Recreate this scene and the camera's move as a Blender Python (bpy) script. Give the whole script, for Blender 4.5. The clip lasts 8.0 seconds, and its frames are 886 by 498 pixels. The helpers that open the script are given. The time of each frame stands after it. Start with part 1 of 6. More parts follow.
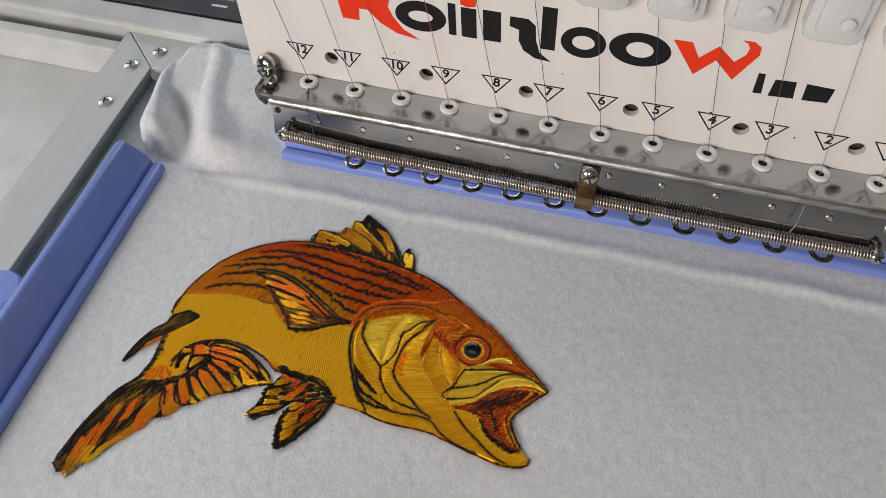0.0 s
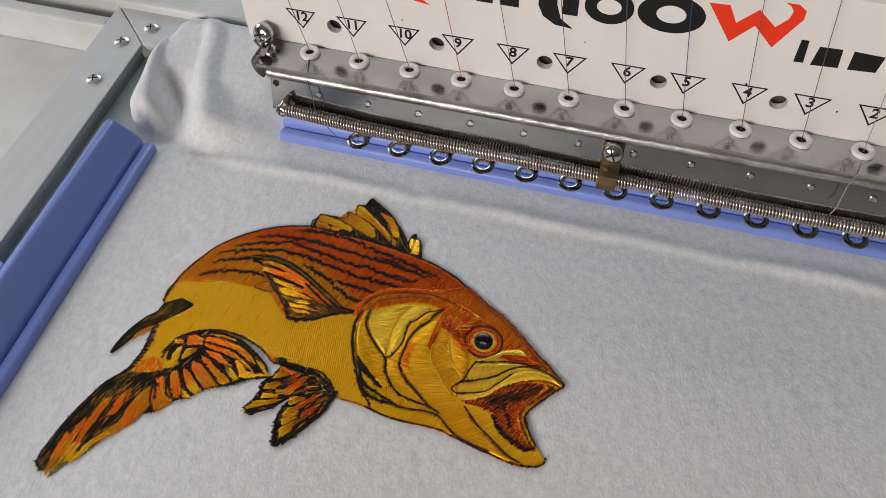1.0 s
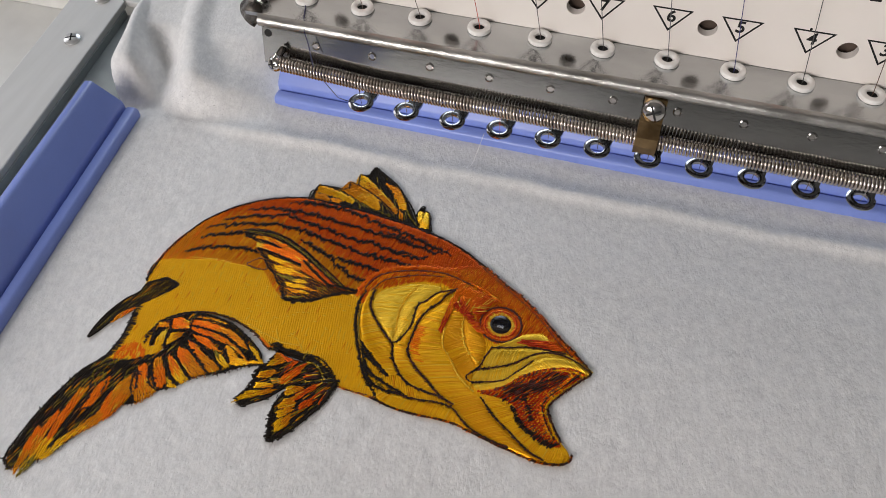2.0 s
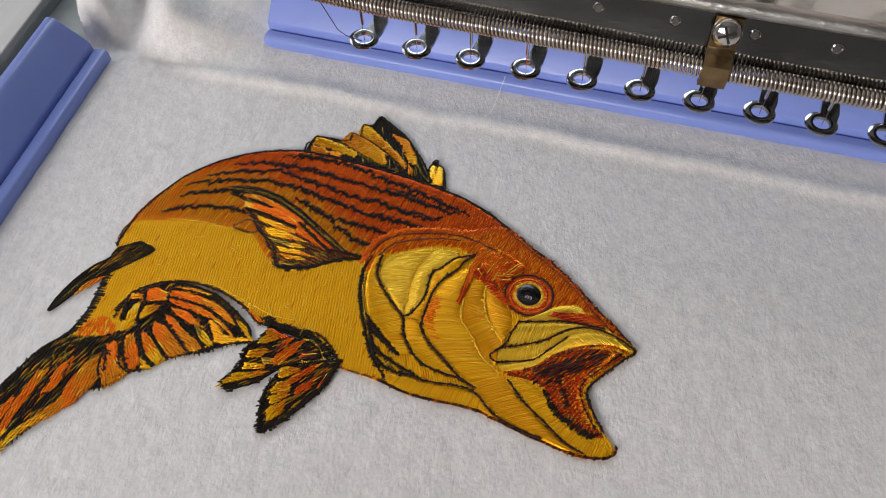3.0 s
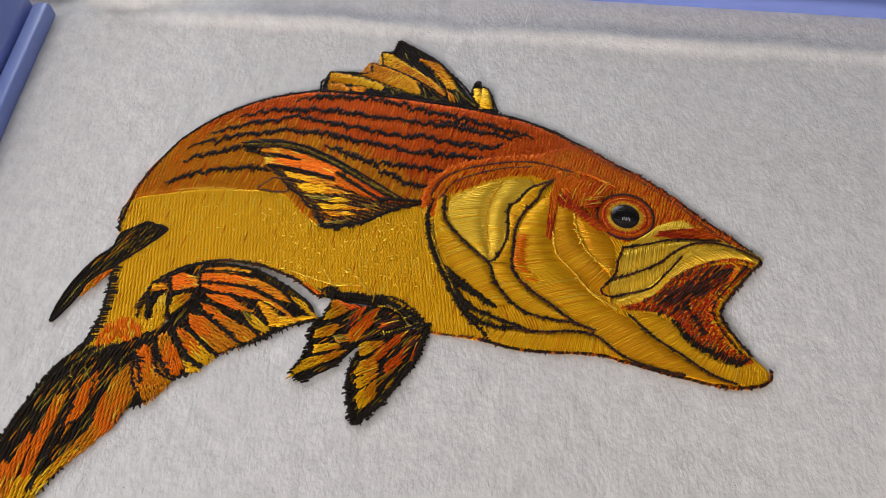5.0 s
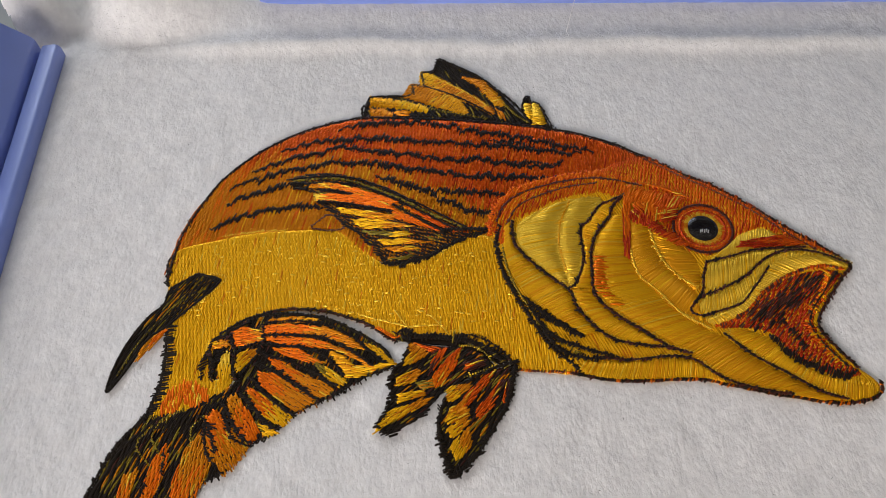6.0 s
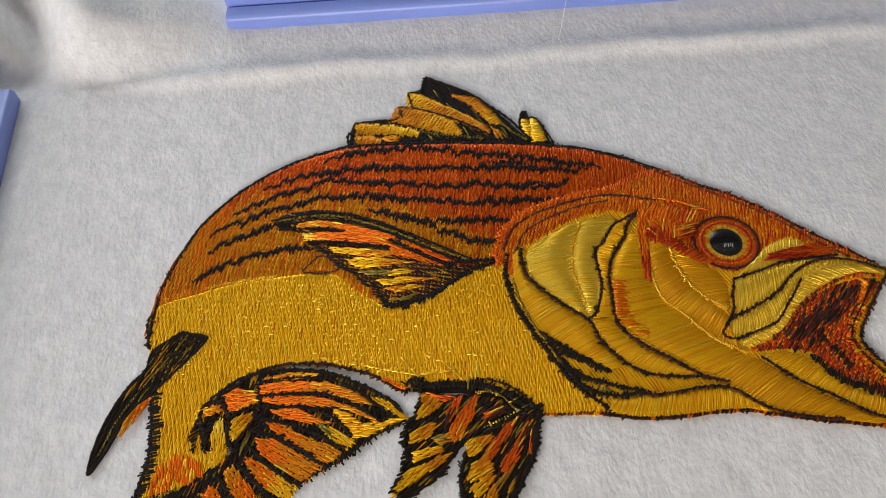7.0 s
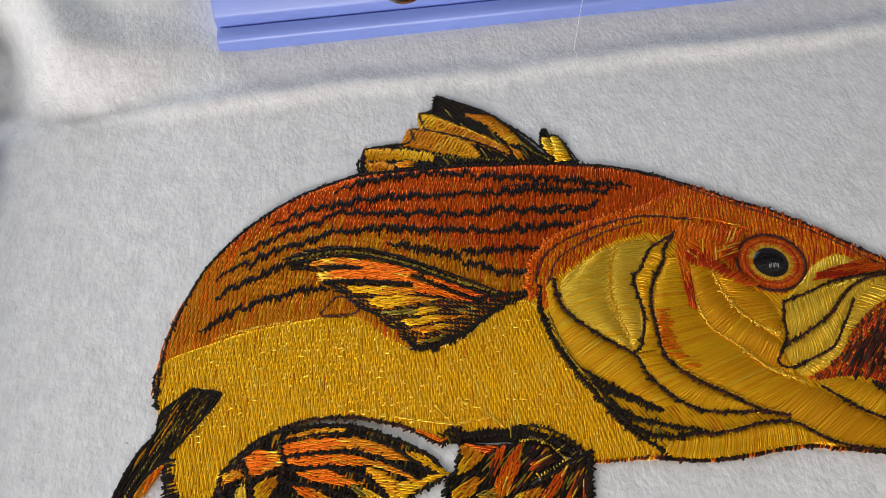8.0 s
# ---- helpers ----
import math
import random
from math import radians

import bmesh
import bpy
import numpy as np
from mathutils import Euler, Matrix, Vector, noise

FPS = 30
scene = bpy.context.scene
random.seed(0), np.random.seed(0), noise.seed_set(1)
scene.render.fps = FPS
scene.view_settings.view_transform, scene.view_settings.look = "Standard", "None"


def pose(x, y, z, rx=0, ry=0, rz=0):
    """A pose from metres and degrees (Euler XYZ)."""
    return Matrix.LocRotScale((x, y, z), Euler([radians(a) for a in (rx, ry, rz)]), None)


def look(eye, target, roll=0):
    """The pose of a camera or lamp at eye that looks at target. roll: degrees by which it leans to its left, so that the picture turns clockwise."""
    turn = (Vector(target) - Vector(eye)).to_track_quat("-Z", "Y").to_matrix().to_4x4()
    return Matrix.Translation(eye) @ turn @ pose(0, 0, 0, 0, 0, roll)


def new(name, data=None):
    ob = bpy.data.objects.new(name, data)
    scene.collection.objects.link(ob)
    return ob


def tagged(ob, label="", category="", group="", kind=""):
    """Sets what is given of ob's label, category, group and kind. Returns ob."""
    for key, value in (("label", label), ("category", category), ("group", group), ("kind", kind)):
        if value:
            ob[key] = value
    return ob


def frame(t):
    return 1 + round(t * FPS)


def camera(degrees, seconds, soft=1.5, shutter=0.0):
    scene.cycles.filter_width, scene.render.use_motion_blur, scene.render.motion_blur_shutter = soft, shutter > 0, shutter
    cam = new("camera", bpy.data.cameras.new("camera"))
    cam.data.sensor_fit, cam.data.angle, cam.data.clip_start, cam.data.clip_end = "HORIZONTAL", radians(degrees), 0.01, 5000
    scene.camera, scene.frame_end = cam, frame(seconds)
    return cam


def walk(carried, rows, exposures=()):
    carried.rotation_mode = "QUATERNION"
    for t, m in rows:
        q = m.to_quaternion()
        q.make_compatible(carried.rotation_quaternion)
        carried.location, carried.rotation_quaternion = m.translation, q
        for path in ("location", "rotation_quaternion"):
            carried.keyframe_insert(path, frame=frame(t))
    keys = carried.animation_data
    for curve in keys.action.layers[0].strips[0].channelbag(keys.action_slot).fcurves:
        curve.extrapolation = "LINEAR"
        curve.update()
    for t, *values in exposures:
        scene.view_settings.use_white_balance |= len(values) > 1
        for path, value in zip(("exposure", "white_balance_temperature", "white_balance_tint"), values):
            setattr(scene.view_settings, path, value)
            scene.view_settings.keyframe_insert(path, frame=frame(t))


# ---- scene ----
from mathutils.geometry import tessellate_polygon

CM = 0.01
cam = camera(60.0, 8.0, soft=0.6)
# seconds, eye, target (centimetres), roll
PATH = [
    (0, (3.647, -15.545, 27.567), (3.2822, -14.3778, 25.9851), -1.71),
    (0.5, (3.288, -15.220, 26.733), (2.9231, -14.0526, 25.1509), -1.65),
    (1, (2.909, -14.761, 25.879), (2.5556, -13.6077, 24.2838), -1.34),
    (1.5, (2.512, -14.184, 24.907), (2.1648, -13.0517, 23.2959), -1.31),
    (3, (0.759, -11.774, 20.058), (0.4454, -10.7145, 18.3912), -1.03),
    (3.5, (-0.057, -11.606, 19.042), (-0.3296, -10.5672, 17.3541), -0.38),
    (4, (-1.508, -11.322, 18.106), (-1.7147, -10.2939, 16.4034), -0.02),
    (4.5, (-2.739, -11.432, 17.171), (-2.8865, -10.4048, 15.4610), -0.08),
    (5.8, (-5.714, -10.637, 16.105), (-5.7470, -9.6030, 14.3936), -0.38),
    (6, (-6.254, -10.285, 15.976), (-6.2749, -9.2449, 14.2679), -0.84),
    (6.5, (-6.468, -9.584, 15.676), (-6.4482, -8.5319, 13.9759), -1.34),
    (7, (-6.749, -8.937, 14.991), (-6.7211, -7.8800, 13.2935), -2.65),
    (7.5, (-7.373, -7.744, 14.610), (-7.3176, -6.6928, 12.9090), -2.46),
    (8, (-7.763, -7.574, 14.307), (-7.6697, -6.5191, 12.6101), -2.19),
]
EXPOSURES = [(0.0, -0.01, 6500, 11), (1.5, 0.04, 6580, 12), (3.0, 0.17, 6650, 13), (4.5, 0.17, 6720, 14), (6.0, 0.20, 6700, 13.5), (7.0, 0.24, 6650, 11.5), (8.0, 0.28, 6500, 11)]
walk(cam, [(t, look(Vector(e) * CM, Vector(g) * CM, r)) for t, e, g, r in PATH], EXPOSURES)

# ---- world, light ----
world = bpy.data.worlds.new("world")
scene.world = world
world.use_nodes = True
sky = world.node_tree.nodes.new("ShaderNodeTexSky")
sky.sky_type, sky.sun_disc = "NISHITA", False
sky.sun_elevation, sky.sun_rotation = radians(38), radians(230)
background = world.node_tree.nodes["Background"]
background.inputs["Strength"].default_value = 0.1
world.node_tree.links.new(sky.outputs["Color"], background.inputs["Color"])


def window_light(name, at, target, w, h, power, colour):
    data = bpy.data.lights.new(name, "AREA")
    data.shape, data.size, data.size_y, data.energy, data.color = "RECTANGLE", w, h, power, colour
    ob = new(name, data)
    ob.matrix_world = look(at, target)
    return ob


# front and left lamps: unseen windows, inferred from how the bars are lit
window_light("window_light", (-0.75, -1.62, 0.70), (0.0, 0.3, 0.1), 1.4, 0.6, 26, (1.0, 0.955, 0.915))
window_light("window_light", (-1.72, 0.45, 0.95), (0.0, 0.0, 0.0), 1.3, 1.0, 8.2, (0.98, 0.985, 1.0))
# far lamp added for the thread sheen; no source is known there
window_light("window_light", (-0.55, 2.12, 0.98), (0.0, 0.0, 0.0), 1.2, 1.2, 18.5, (0.78, 0.895, 1.0))

# ---- materials ----


def material(name, colour, rough=0.5, metal=0.0, spec=0.5):
    m = bpy.data.materials.new(name)
    m.use_nodes = True
    p = m.node_tree.nodes["Principled BSDF"]
    p.inputs["Base Color"].default_value = (*colour, 1)
    p.inputs["Roughness"].default_value = rough
    p.inputs["Metallic"].default_value = metal
    p.inputs["Specular IOR Level"].default_value = spec
    return m


def vary(m, colour, dark, scale, bump=0.0, bump_scale=None, rough=None, stretch=(1, 1, 1), detail=5.0, low=0.35, high=0.65):
    """Mottles a material between two colours at one scale, with fine relief at another."""
    nt = m.node_tree
    p = nt.nodes["Principled BSDF"]
    co = nt.nodes.new("ShaderNodeTexCoord")
    mp = nt.nodes.new("ShaderNodeMapping")
    mp.inputs["Scale"].default_value = stretch
    nt.links.new(co.outputs["Object"], mp.inputs["Vector"])
    n = nt.nodes.new("ShaderNodeTexNoise")
    n.inputs["Scale"].default_value, n.inputs["Detail"].default_value = scale, detail
    nt.links.new(mp.outputs["Vector"], n.inputs["Vector"])
    r = nt.nodes.new("ShaderNodeMapRange")
    r.inputs["From Min"].default_value, r.inputs["From Max"].default_value = low, high
    nt.links.new(n.outputs["Fac"], r.inputs["Value"])
    mix = nt.nodes.new("ShaderNodeMix")
    mix.data_type = "RGBA"
    mix.inputs["A"].default_value, mix.inputs["B"].default_value = (*dark, 1), (*colour, 1)
    nt.links.new(r.outputs["Result"], mix.inputs["Factor"])
    nt.links.new(mix.outputs["Result"], p.inputs["Base Color"])
    if rough:
        rr = nt.nodes.new("ShaderNodeMapRange")
        rr.inputs["To Min"].default_value, rr.inputs["To Max"].default_value = rough
        nt.links.new(n.outputs["Fac"], rr.inputs["Value"])
        nt.links.new(rr.outputs["Result"], p.inputs["Roughness"])
    if bump:
        n2 = nt.nodes.new("ShaderNodeTexNoise")
        n2.inputs["Scale"].default_value, n2.inputs["Detail"].default_value = bump_scale or scale * 8, 4
        nt.links.new(mp.outputs["Vector"], n2.inputs["Vector"])
        b = nt.nodes.new("ShaderNodeBump")
        b.inputs["Strength"].default_value, b.inputs["Distance"].default_value = bump, 0.0006
        nt.links.new(n2.outputs["Fac"], b.inputs["Height"])
        nt.links.new(b.outputs["Normal"], p.inputs["Normal"])
    return m


def thread_material(name, colour, dark, rough=0.22, metal=0.64, spec=0.25):
    """Rayon thread: each stitch a little lighter or darker, with its twist as fine relief."""
    m = material(name, colour, rough, metal, spec)
    nt = m.node_tree
    p = nt.nodes["Principled BSDF"]
    g = nt.nodes.new("ShaderNodeNewGeometry")
    mix = nt.nodes.new("ShaderNodeMix")
    mix.data_type = "RGBA"
    mix.inputs["A"].default_value, mix.inputs["B"].default_value = (*dark, 1), (*colour, 1)
    nt.links.new(g.outputs["Random Per Island"], mix.inputs["Factor"])
    nt.links.new(mix.outputs["Result"], p.inputs["Base Color"])
    co = nt.nodes.new("ShaderNodeTexCoord")
    n = nt.nodes.new("ShaderNodeTexNoise")
    n.inputs["Scale"].default_value, n.inputs["Detail"].default_value = 2600, 2
    nt.links.new(co.outputs["Object"], n.inputs["Vector"])
    b = nt.nodes.new("ShaderNodeBump")
    b.inputs["Strength"].default_value, b.inputs["Distance"].default_value = 0.3, 0.0001
    nt.links.new(n.outputs["Fac"], b.inputs["Height"])
    nt.links.new(b.outputs["Normal"], p.inputs["Normal"])
    return m


GOLD = thread_material("gold_thread", (0.95, 0.495, 0.009), (0.87, 0.44, 0.008))
OCHRE = thread_material("ochre_thread", (0.88, 0.385, 0.008), (0.80, 0.34, 0.007))
# pale gold, lightened further to carry the gold thread's satin highlights
PALE = thread_material("pale_gold_sheen_thread", (0.97, 0.63, 0.05), (0.90, 0.55, 0.035), 0.25, 0.7)
AMBER = thread_material("amber_thread", (0.76, 0.27, 0.008), (0.62, 0.19, 0.006))
RUST = thread_material("rust_thread", (0.80, 0.118, 0.008), (0.63, 0.085, 0.006))
ORANGE = thread_material("orange_thread", (0.92, 0.20, 0.006), (0.80, 0.145, 0.005))
RED = thread_material("red_thread", (0.60, 0.05, 0.01), (0.42, 0.033, 0.007))
MAROON = thread_material("maroon_thread", (0.07, 0.014, 0.006), (0.035, 0.009, 0.005), 0.35, 0.1, 0.25)
BLACK = thread_material("black_thread", (0.018, 0.012, 0.007), (0.009, 0.006, 0.004), 0.45, 0.0, 0.12)
OLIVE = thread_material("olive_thread", (0.34, 0.25, 0.03), (0.20, 0.14, 0.018))
THREADS = {"gold": GOLD, "pale": PALE, "amber": AMBER, "rust": RUST, "orange": ORANGE, "red": RED, "maroon": MAROON, "black": BLACK, "olive": OLIVE, "ochre": OCHRE}

FLEECE = vary(material("white_fleece", (0.8, 0.8, 0.8), 0.95, 0, 0.1), (0.81, 0.805, 0.80), (0.72, 0.715, 0.715), 420, 0.48, 1000, stretch=(1.0, 0.6, 1), detail=6)
FIBRE = material("fleece_fibre", (0.82, 0.82, 0.82), 0.9, 0, 0.1)
VIOLET = vary(material("violet_plastic", (0.2, 0.22, 0.5), 0.32), (0.23, 0.315, 0.75), (0.21, 0.285, 0.68), 25, 0.08, 900, (0.25, 0.42))
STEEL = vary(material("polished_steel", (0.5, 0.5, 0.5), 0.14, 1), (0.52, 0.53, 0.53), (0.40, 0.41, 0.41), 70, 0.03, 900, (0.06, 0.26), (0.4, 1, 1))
# the bracket's steel again, darkened in colour for the face's dim reflection
DIM_FACE_STEEL = vary(material("dim_face_steel", (0.45, 0.46, 0.46), 0.1, 1.0), (0.30, 0.30, 0.295), (0.23, 0.23, 0.225), 90, 0.02, 900, (0.08, 0.18), (0.4, 1, 1))
WORN = vary(material("worn_steel", (0.5, 0.5, 0.48), 0.3, 1), (0.52, 0.51, 0.49), (0.3, 0.29, 0.27), 160, 0.35, 1200, (0.24, 0.5), (0.5, 1, 1))
CHROME = vary(material("chrome", (0.6, 0.58, 0.56), 0.12, 1), (0.62, 0.6, 0.58), (0.5, 0.48, 0.46), 300, 0, None, (0.06, 0.2))
SPRING = vary(material("spring_steel", (0.55, 0.5, 0.45), 0.2, 1), (0.60, 0.54, 0.48), (0.42, 0.37, 0.32), 200, 0, None, (0.14, 0.3))
DARKSTEEL = vary(material("dark_steel", (0.3, 0.3, 0.3), 0.2, 1), (0.40, 0.40, 0.405), (0.28, 0.28, 0.285), 300, 0, None, (0.08, 0.2))
BRASS = vary(material("aged_brass", (0.3, 0.2, 0.1), 0.35, 1), (0.24, 0.165, 0.085), (0.13, 0.085, 0.04), 250, 0.1, 900, (0.25, 0.45))
ALUMINIUM = vary(material("brushed_aluminium", (0.5, 0.5, 0.5), 0.6, 0.35), (0.62, 0.62, 0.61), (0.58, 0.58, 0.57), 40, 0.03, 700, (0.55, 0.68), (6, 0.6, 1))
CREAM = vary(material("cream_enamel", (0.72, 0.69, 0.66), 0.35), (0.83, 0.785, 0.74), (0.79, 0.74, 0.695), 30, 0.03, 800, (0.3, 0.42))
ENAMEL = vary(material("white_enamel", (0.7, 0.7, 0.68), 0.3), (0.70, 0.70, 0.68), (0.56, 0.56, 0.53), 22, 0.04, 600, (0.24, 0.4))
NICKEL = vary(material("nickel_plate", (0.7, 0.7, 0.69), 0.3, 0.8), (0.74, 0.74, 0.73), (0.58, 0.58, 0.57), 300, 0.1, 1500, (0.22, 0.4))
# blue-grey that holds the shade of the deep gap beside the arm
GAP_SHADE = vary(material("gap_shade_grey", (0.07, 0.085, 0.095), 0.45), (0.34, 0.38, 0.39), (0.27, 0.30, 0.31), 60, 0.05, 700, (0.35, 0.55))
CERAMIC = vary(material("white_ceramic", (0.82, 0.81, 0.79), 0.25), (0.84, 0.83, 0.81), (0.74, 0.72, 0.69), 400)
INK = material("black_ink", (0.010, 0.010, 0.010), 0.5, 0, 0.25)
REDINK = material("red_ink", (0.86, 0.04, 0.008), 0.5, 0, 0.25)
DARK = vary(material("dark_rubber", (0.03, 0.03, 0.032), 0.5), (0.04, 0.04, 0.043), (0.022, 0.022, 0.024), 60, 0.05)
# dark brown backing that gives the panel's holes their inner shade
CASE = vary(material("shaded_case_brown", (0.1, 0.07, 0.055), 0.6), (0.13, 0.09, 0.07), (0.08, 0.055, 0.042), 40, 0.05)
# near-black that stands for the shade inside holes and slots
HOLE = material("hole_shade", (0.01, 0.01, 0.01), 0.8)
CLEAR = material("frosted_plastic", (0.90, 0.89, 0.86), 0.2)
CLEAR.node_tree.nodes["Principled BSDF"].inputs["Transmission Weight"].default_value = 0.3
CLEAR.node_tree.nodes["Principled BSDF"].inputs["IOR"].default_value = 1.3
ACRYLIC = material("clear_acrylic", (0.62, 0.70, 0.72), 0.15)
ACRYLIC.node_tree.nodes["Principled BSDF"].inputs["Transmission Weight"].default_value = 0.55
GLASS = material("window_glass", (1, 1, 1), 0.02)
GLASS.node_tree.nodes["Principled BSDF"].inputs["Transmission Weight"].default_value = 1.0
# walls out of view, kept dark to limit the light they bounce
WALL = vary(material("wall_paint", (0.45, 0.44, 0.42), 0.8), (0.33, 0.32, 0.30), (0.29, 0.28, 0.265), 4, 0.2, 90)
FLOOR = vary(material("floor_tile", (0.4, 0.38, 0.36), 0.4), (0.28, 0.265, 0.25), (0.22, 0.21, 0.195), 6, 0.1, 60)
WIRES = [material("sewing_thread", c, 0.45) for c in ((0.03, 0.03, 0.10), (0.22, 0.17, 0.14), (0.09, 0.07, 0.06), (0.45, 0.06, 0.04), (0.12, 0.10, 0.10), (0.04, 0.04, 0.04), (0.10, 0.10, 0.11), (0.03, 0.03, 0.14), (0.08, 0.08, 0.08), (0.12, 0.07, 0.05), (0.30, 0.29, 0.28), (0.50, 0.42, 0.25))]

# ---- helpers for building, in centimetres ----


def thing(name, label, category, group="", kind=""):
    return tagged(new(name), label, category, group, kind)


def part(name, bm, mat, parent=None, label="", smooth=False):
    """Links a bmesh, drawn in centimetres, as one mesh object under a thing or a part."""
    bmesh.ops.scale(bm, vec=(CM, CM, CM), verts=bm.verts)
    me = bpy.data.meshes.new(name)
    bm.to_mesh(me)
    bm.free()
    me.materials.append(mat)
    if smooth:
        me.polygons.foreach_set("use_smooth", [True] * len(me.polygons))
        me.set_sharp_from_angle(angle=radians(38))
    ob = new(name, me)
    ob.parent = parent
    return tagged(ob, label)


def array_part(name, verts, quads, mat, parent=None, label="", smooth=True):
    """The same from arrays of vertices (centimetres) and quads."""
    me = bpy.data.meshes.new(name)
    verts, quads = np.asarray(verts, float) * CM, np.asarray(quads, int)
    me.vertices.add(len(verts))
    me.vertices.foreach_set("co", verts.ravel())
    me.loops.add(quads.size)
    me.loops.foreach_set("vertex_index", quads.ravel())
    me.polygons.add(len(quads))
    me.polygons.foreach_set("loop_start", np.arange(len(quads)) * quads.shape[1])
    me.polygons.foreach_set("use_smooth", np.full(len(quads), smooth))
    me.update(calc_edges=True)
    me.materials.append(mat)
    ob = new(name, me)
    ob.parent = parent
    return tagged(ob, label)


def box(bm, x0, x1, y0, y1, z0, z1, bevel=0.0):
    made = bmesh.ops.create_cube(bm, size=1, matrix=Matrix.LocRotScale(((x0 + x1) / 2, (y0 + y1) / 2, (z0 + z1) / 2), None, (x1 - x0, y1 - y0, z1 - z0)))
    if bevel:
        edges = list({e for v in made["verts"] for e in v.link_edges})
        bmesh.ops.bevel(bm, geom=edges, offset=bevel, segments=2, affect="EDGES", profile=0.5)
    return bm


def boxed(*a):
    return box(bmesh.new(), *a)


def lathe(profile, steps=24, m=None, bm=None, closed=False):
    """Turns (radius, height) pairs about z."""
    bm = bm or bmesh.new()
    rings = []
    for r, z in profile:
        rings.append([bm.verts.new((m or Matrix()) @ Vector((r * math.cos(a), r * math.sin(a), z))) for a in (2 * math.pi * i / steps for i in range(steps))])
    pairs = list(zip(rings, rings[1:])) + ([(rings[-1], rings[0])] if closed else [])
    for lo, hi in pairs:
        for i in range(steps):
            bm.faces.new((lo[i], lo[(i + 1) % steps], hi[(i + 1) % steps], hi[i]))
    if not closed:
        bm.faces.new(rings[0][::-1])
        bm.faces.new(rings[-1])
    return bm


def extrude_outline(points, depth, m=None, bm=None, bevel=0.0):
    """A plate: an outline in its own x, y, with the depth along its z."""
    bm = bm or bmesh.new()
    m = m or Matrix()
    lo = [bm.verts.new(m @ Vector((x, y, 0))) for x, y in points]
    hi = [bm.verts.new(m @ Vector((x, y, depth))) for x, y in points]
    n = len(points)
    faces = [bm.faces.new(lo[::-1]), bm.faces.new(hi)]
    for i in range(n):
        faces.append(bm.faces.new((lo[i], lo[(i + 1) % n], hi[(i + 1) % n], hi[i])))
    bmesh.ops.recalc_face_normals(bm, faces=faces)
    if bevel:
        edges = [e for e in faces[1].edges]
        bmesh.ops.bevel(bm, geom=edges, offset=bevel, segments=2, affect="EDGES", profile=0.5)
    return bm


def tube(path, r, sides=8, bm=None):
    bm = bm or bmesh.new()
    path = [Vector(p) for p in path]
    rings, up = [], Vector((0, 0, 1))
    for i, p in enumerate(path):
        d = (path[min(i + 1, len(path) - 1)] - path[max(i - 1, 0)]).normalized()
        if abs(d.dot(up)) > 0.95:
            up = Vector((1, 0, 0))
        s = d.cross(up).normalized()
        up = s.cross(d)
        rings.append([bm.verts.new(p + r * (s * math.cos(a) + up * math.sin(a))) for a in (2 * math.pi * k / sides for k in range(sides))])
    for lo, hi in zip(rings, rings[1:]):
        for k in range(sides):
            bm.faces.new((lo[k], lo[(k + 1) % sides], hi[(k + 1) % sides], hi[k]))
    bm.faces.new(rings[0][::-1])
    bm.faces.new(rings[-1])
    bmesh.ops.recalc_face_normals(bm, faces=bm.faces)
    return bm


def smooth_path(points, step=0.06, closed=False):
    """A Catmull-Rom curve through 2D points, at even steps."""
    p = np.array(points, float)
    q = np.vstack([p[-1], p, p[0], p[1]]) if closed else np.vstack([2 * p[0] - p[1], p, 2 * p[-1] - p[-2]])
    out = []
    for i in range(1, len(q) - 2):
        n = max(2, int(np.linalg.norm(q[i + 1] - q[i]) / 0.03))
        t = np.linspace(0, 1, n, endpoint=False)[:, None]
        a, b, c, d = q[i - 1], q[i], q[i + 1], q[i + 2]
        out.append(0.5 * (2 * b + (c - a) * t + (2 * a - 5 * b + 4 * c - d) * t ** 2 + (3 * b - a - 3 * c + d) * t ** 3))
    out = np.vstack(out + ([] if closed else [p[-1:]]))
    if closed:
        out = np.vstack([out, out[:1]])
    s = np.r_[0, np.cumsum(np.linalg.norm(np.diff(out, axis=0), axis=1))]
    u = np.linspace(0, s[-1], max(3, int(s[-1] / step)))
    return np.c_[np.interp(u, s, out[:, 0]), np.interp(u, s, out[:, 1])]


def inside(poly, x, y):
    poly = np.asarray(poly)
    x, y = np.asarray(x), np.asarray(y)
    r = np.zeros(x.shape, bool)
    for (x0, y0), (x1, y1) in zip(poly, np.roll(poly, -1, 0)):
        if y0 != y1:
            r ^= ((y0 > y) != (y1 > y)) & (x < (x1 - x0) * (y - y0) / (y1 - y0) + x0)
    return r


def text_bm(body, size, m):
    """Letters of the built-in font as a mesh."""
    data = bpy.data.curves.new("text", "FONT")
    data.body, data.size, data.align_x, data.align_y, data.extrude = body, size, "CENTER", "CENTER", 0.004
    data.offset = 0.025 * size
    ob = bpy.data.objects.new("text", data)
    me = ob.to_mesh()
    bm = bmesh.new()
    bm.from_mesh(me)
    ob.to_mesh_clear()
    bpy.data.objects.remove(ob)
    bmesh.ops.transform(bm, matrix=m, verts=bm.verts)
    return bm

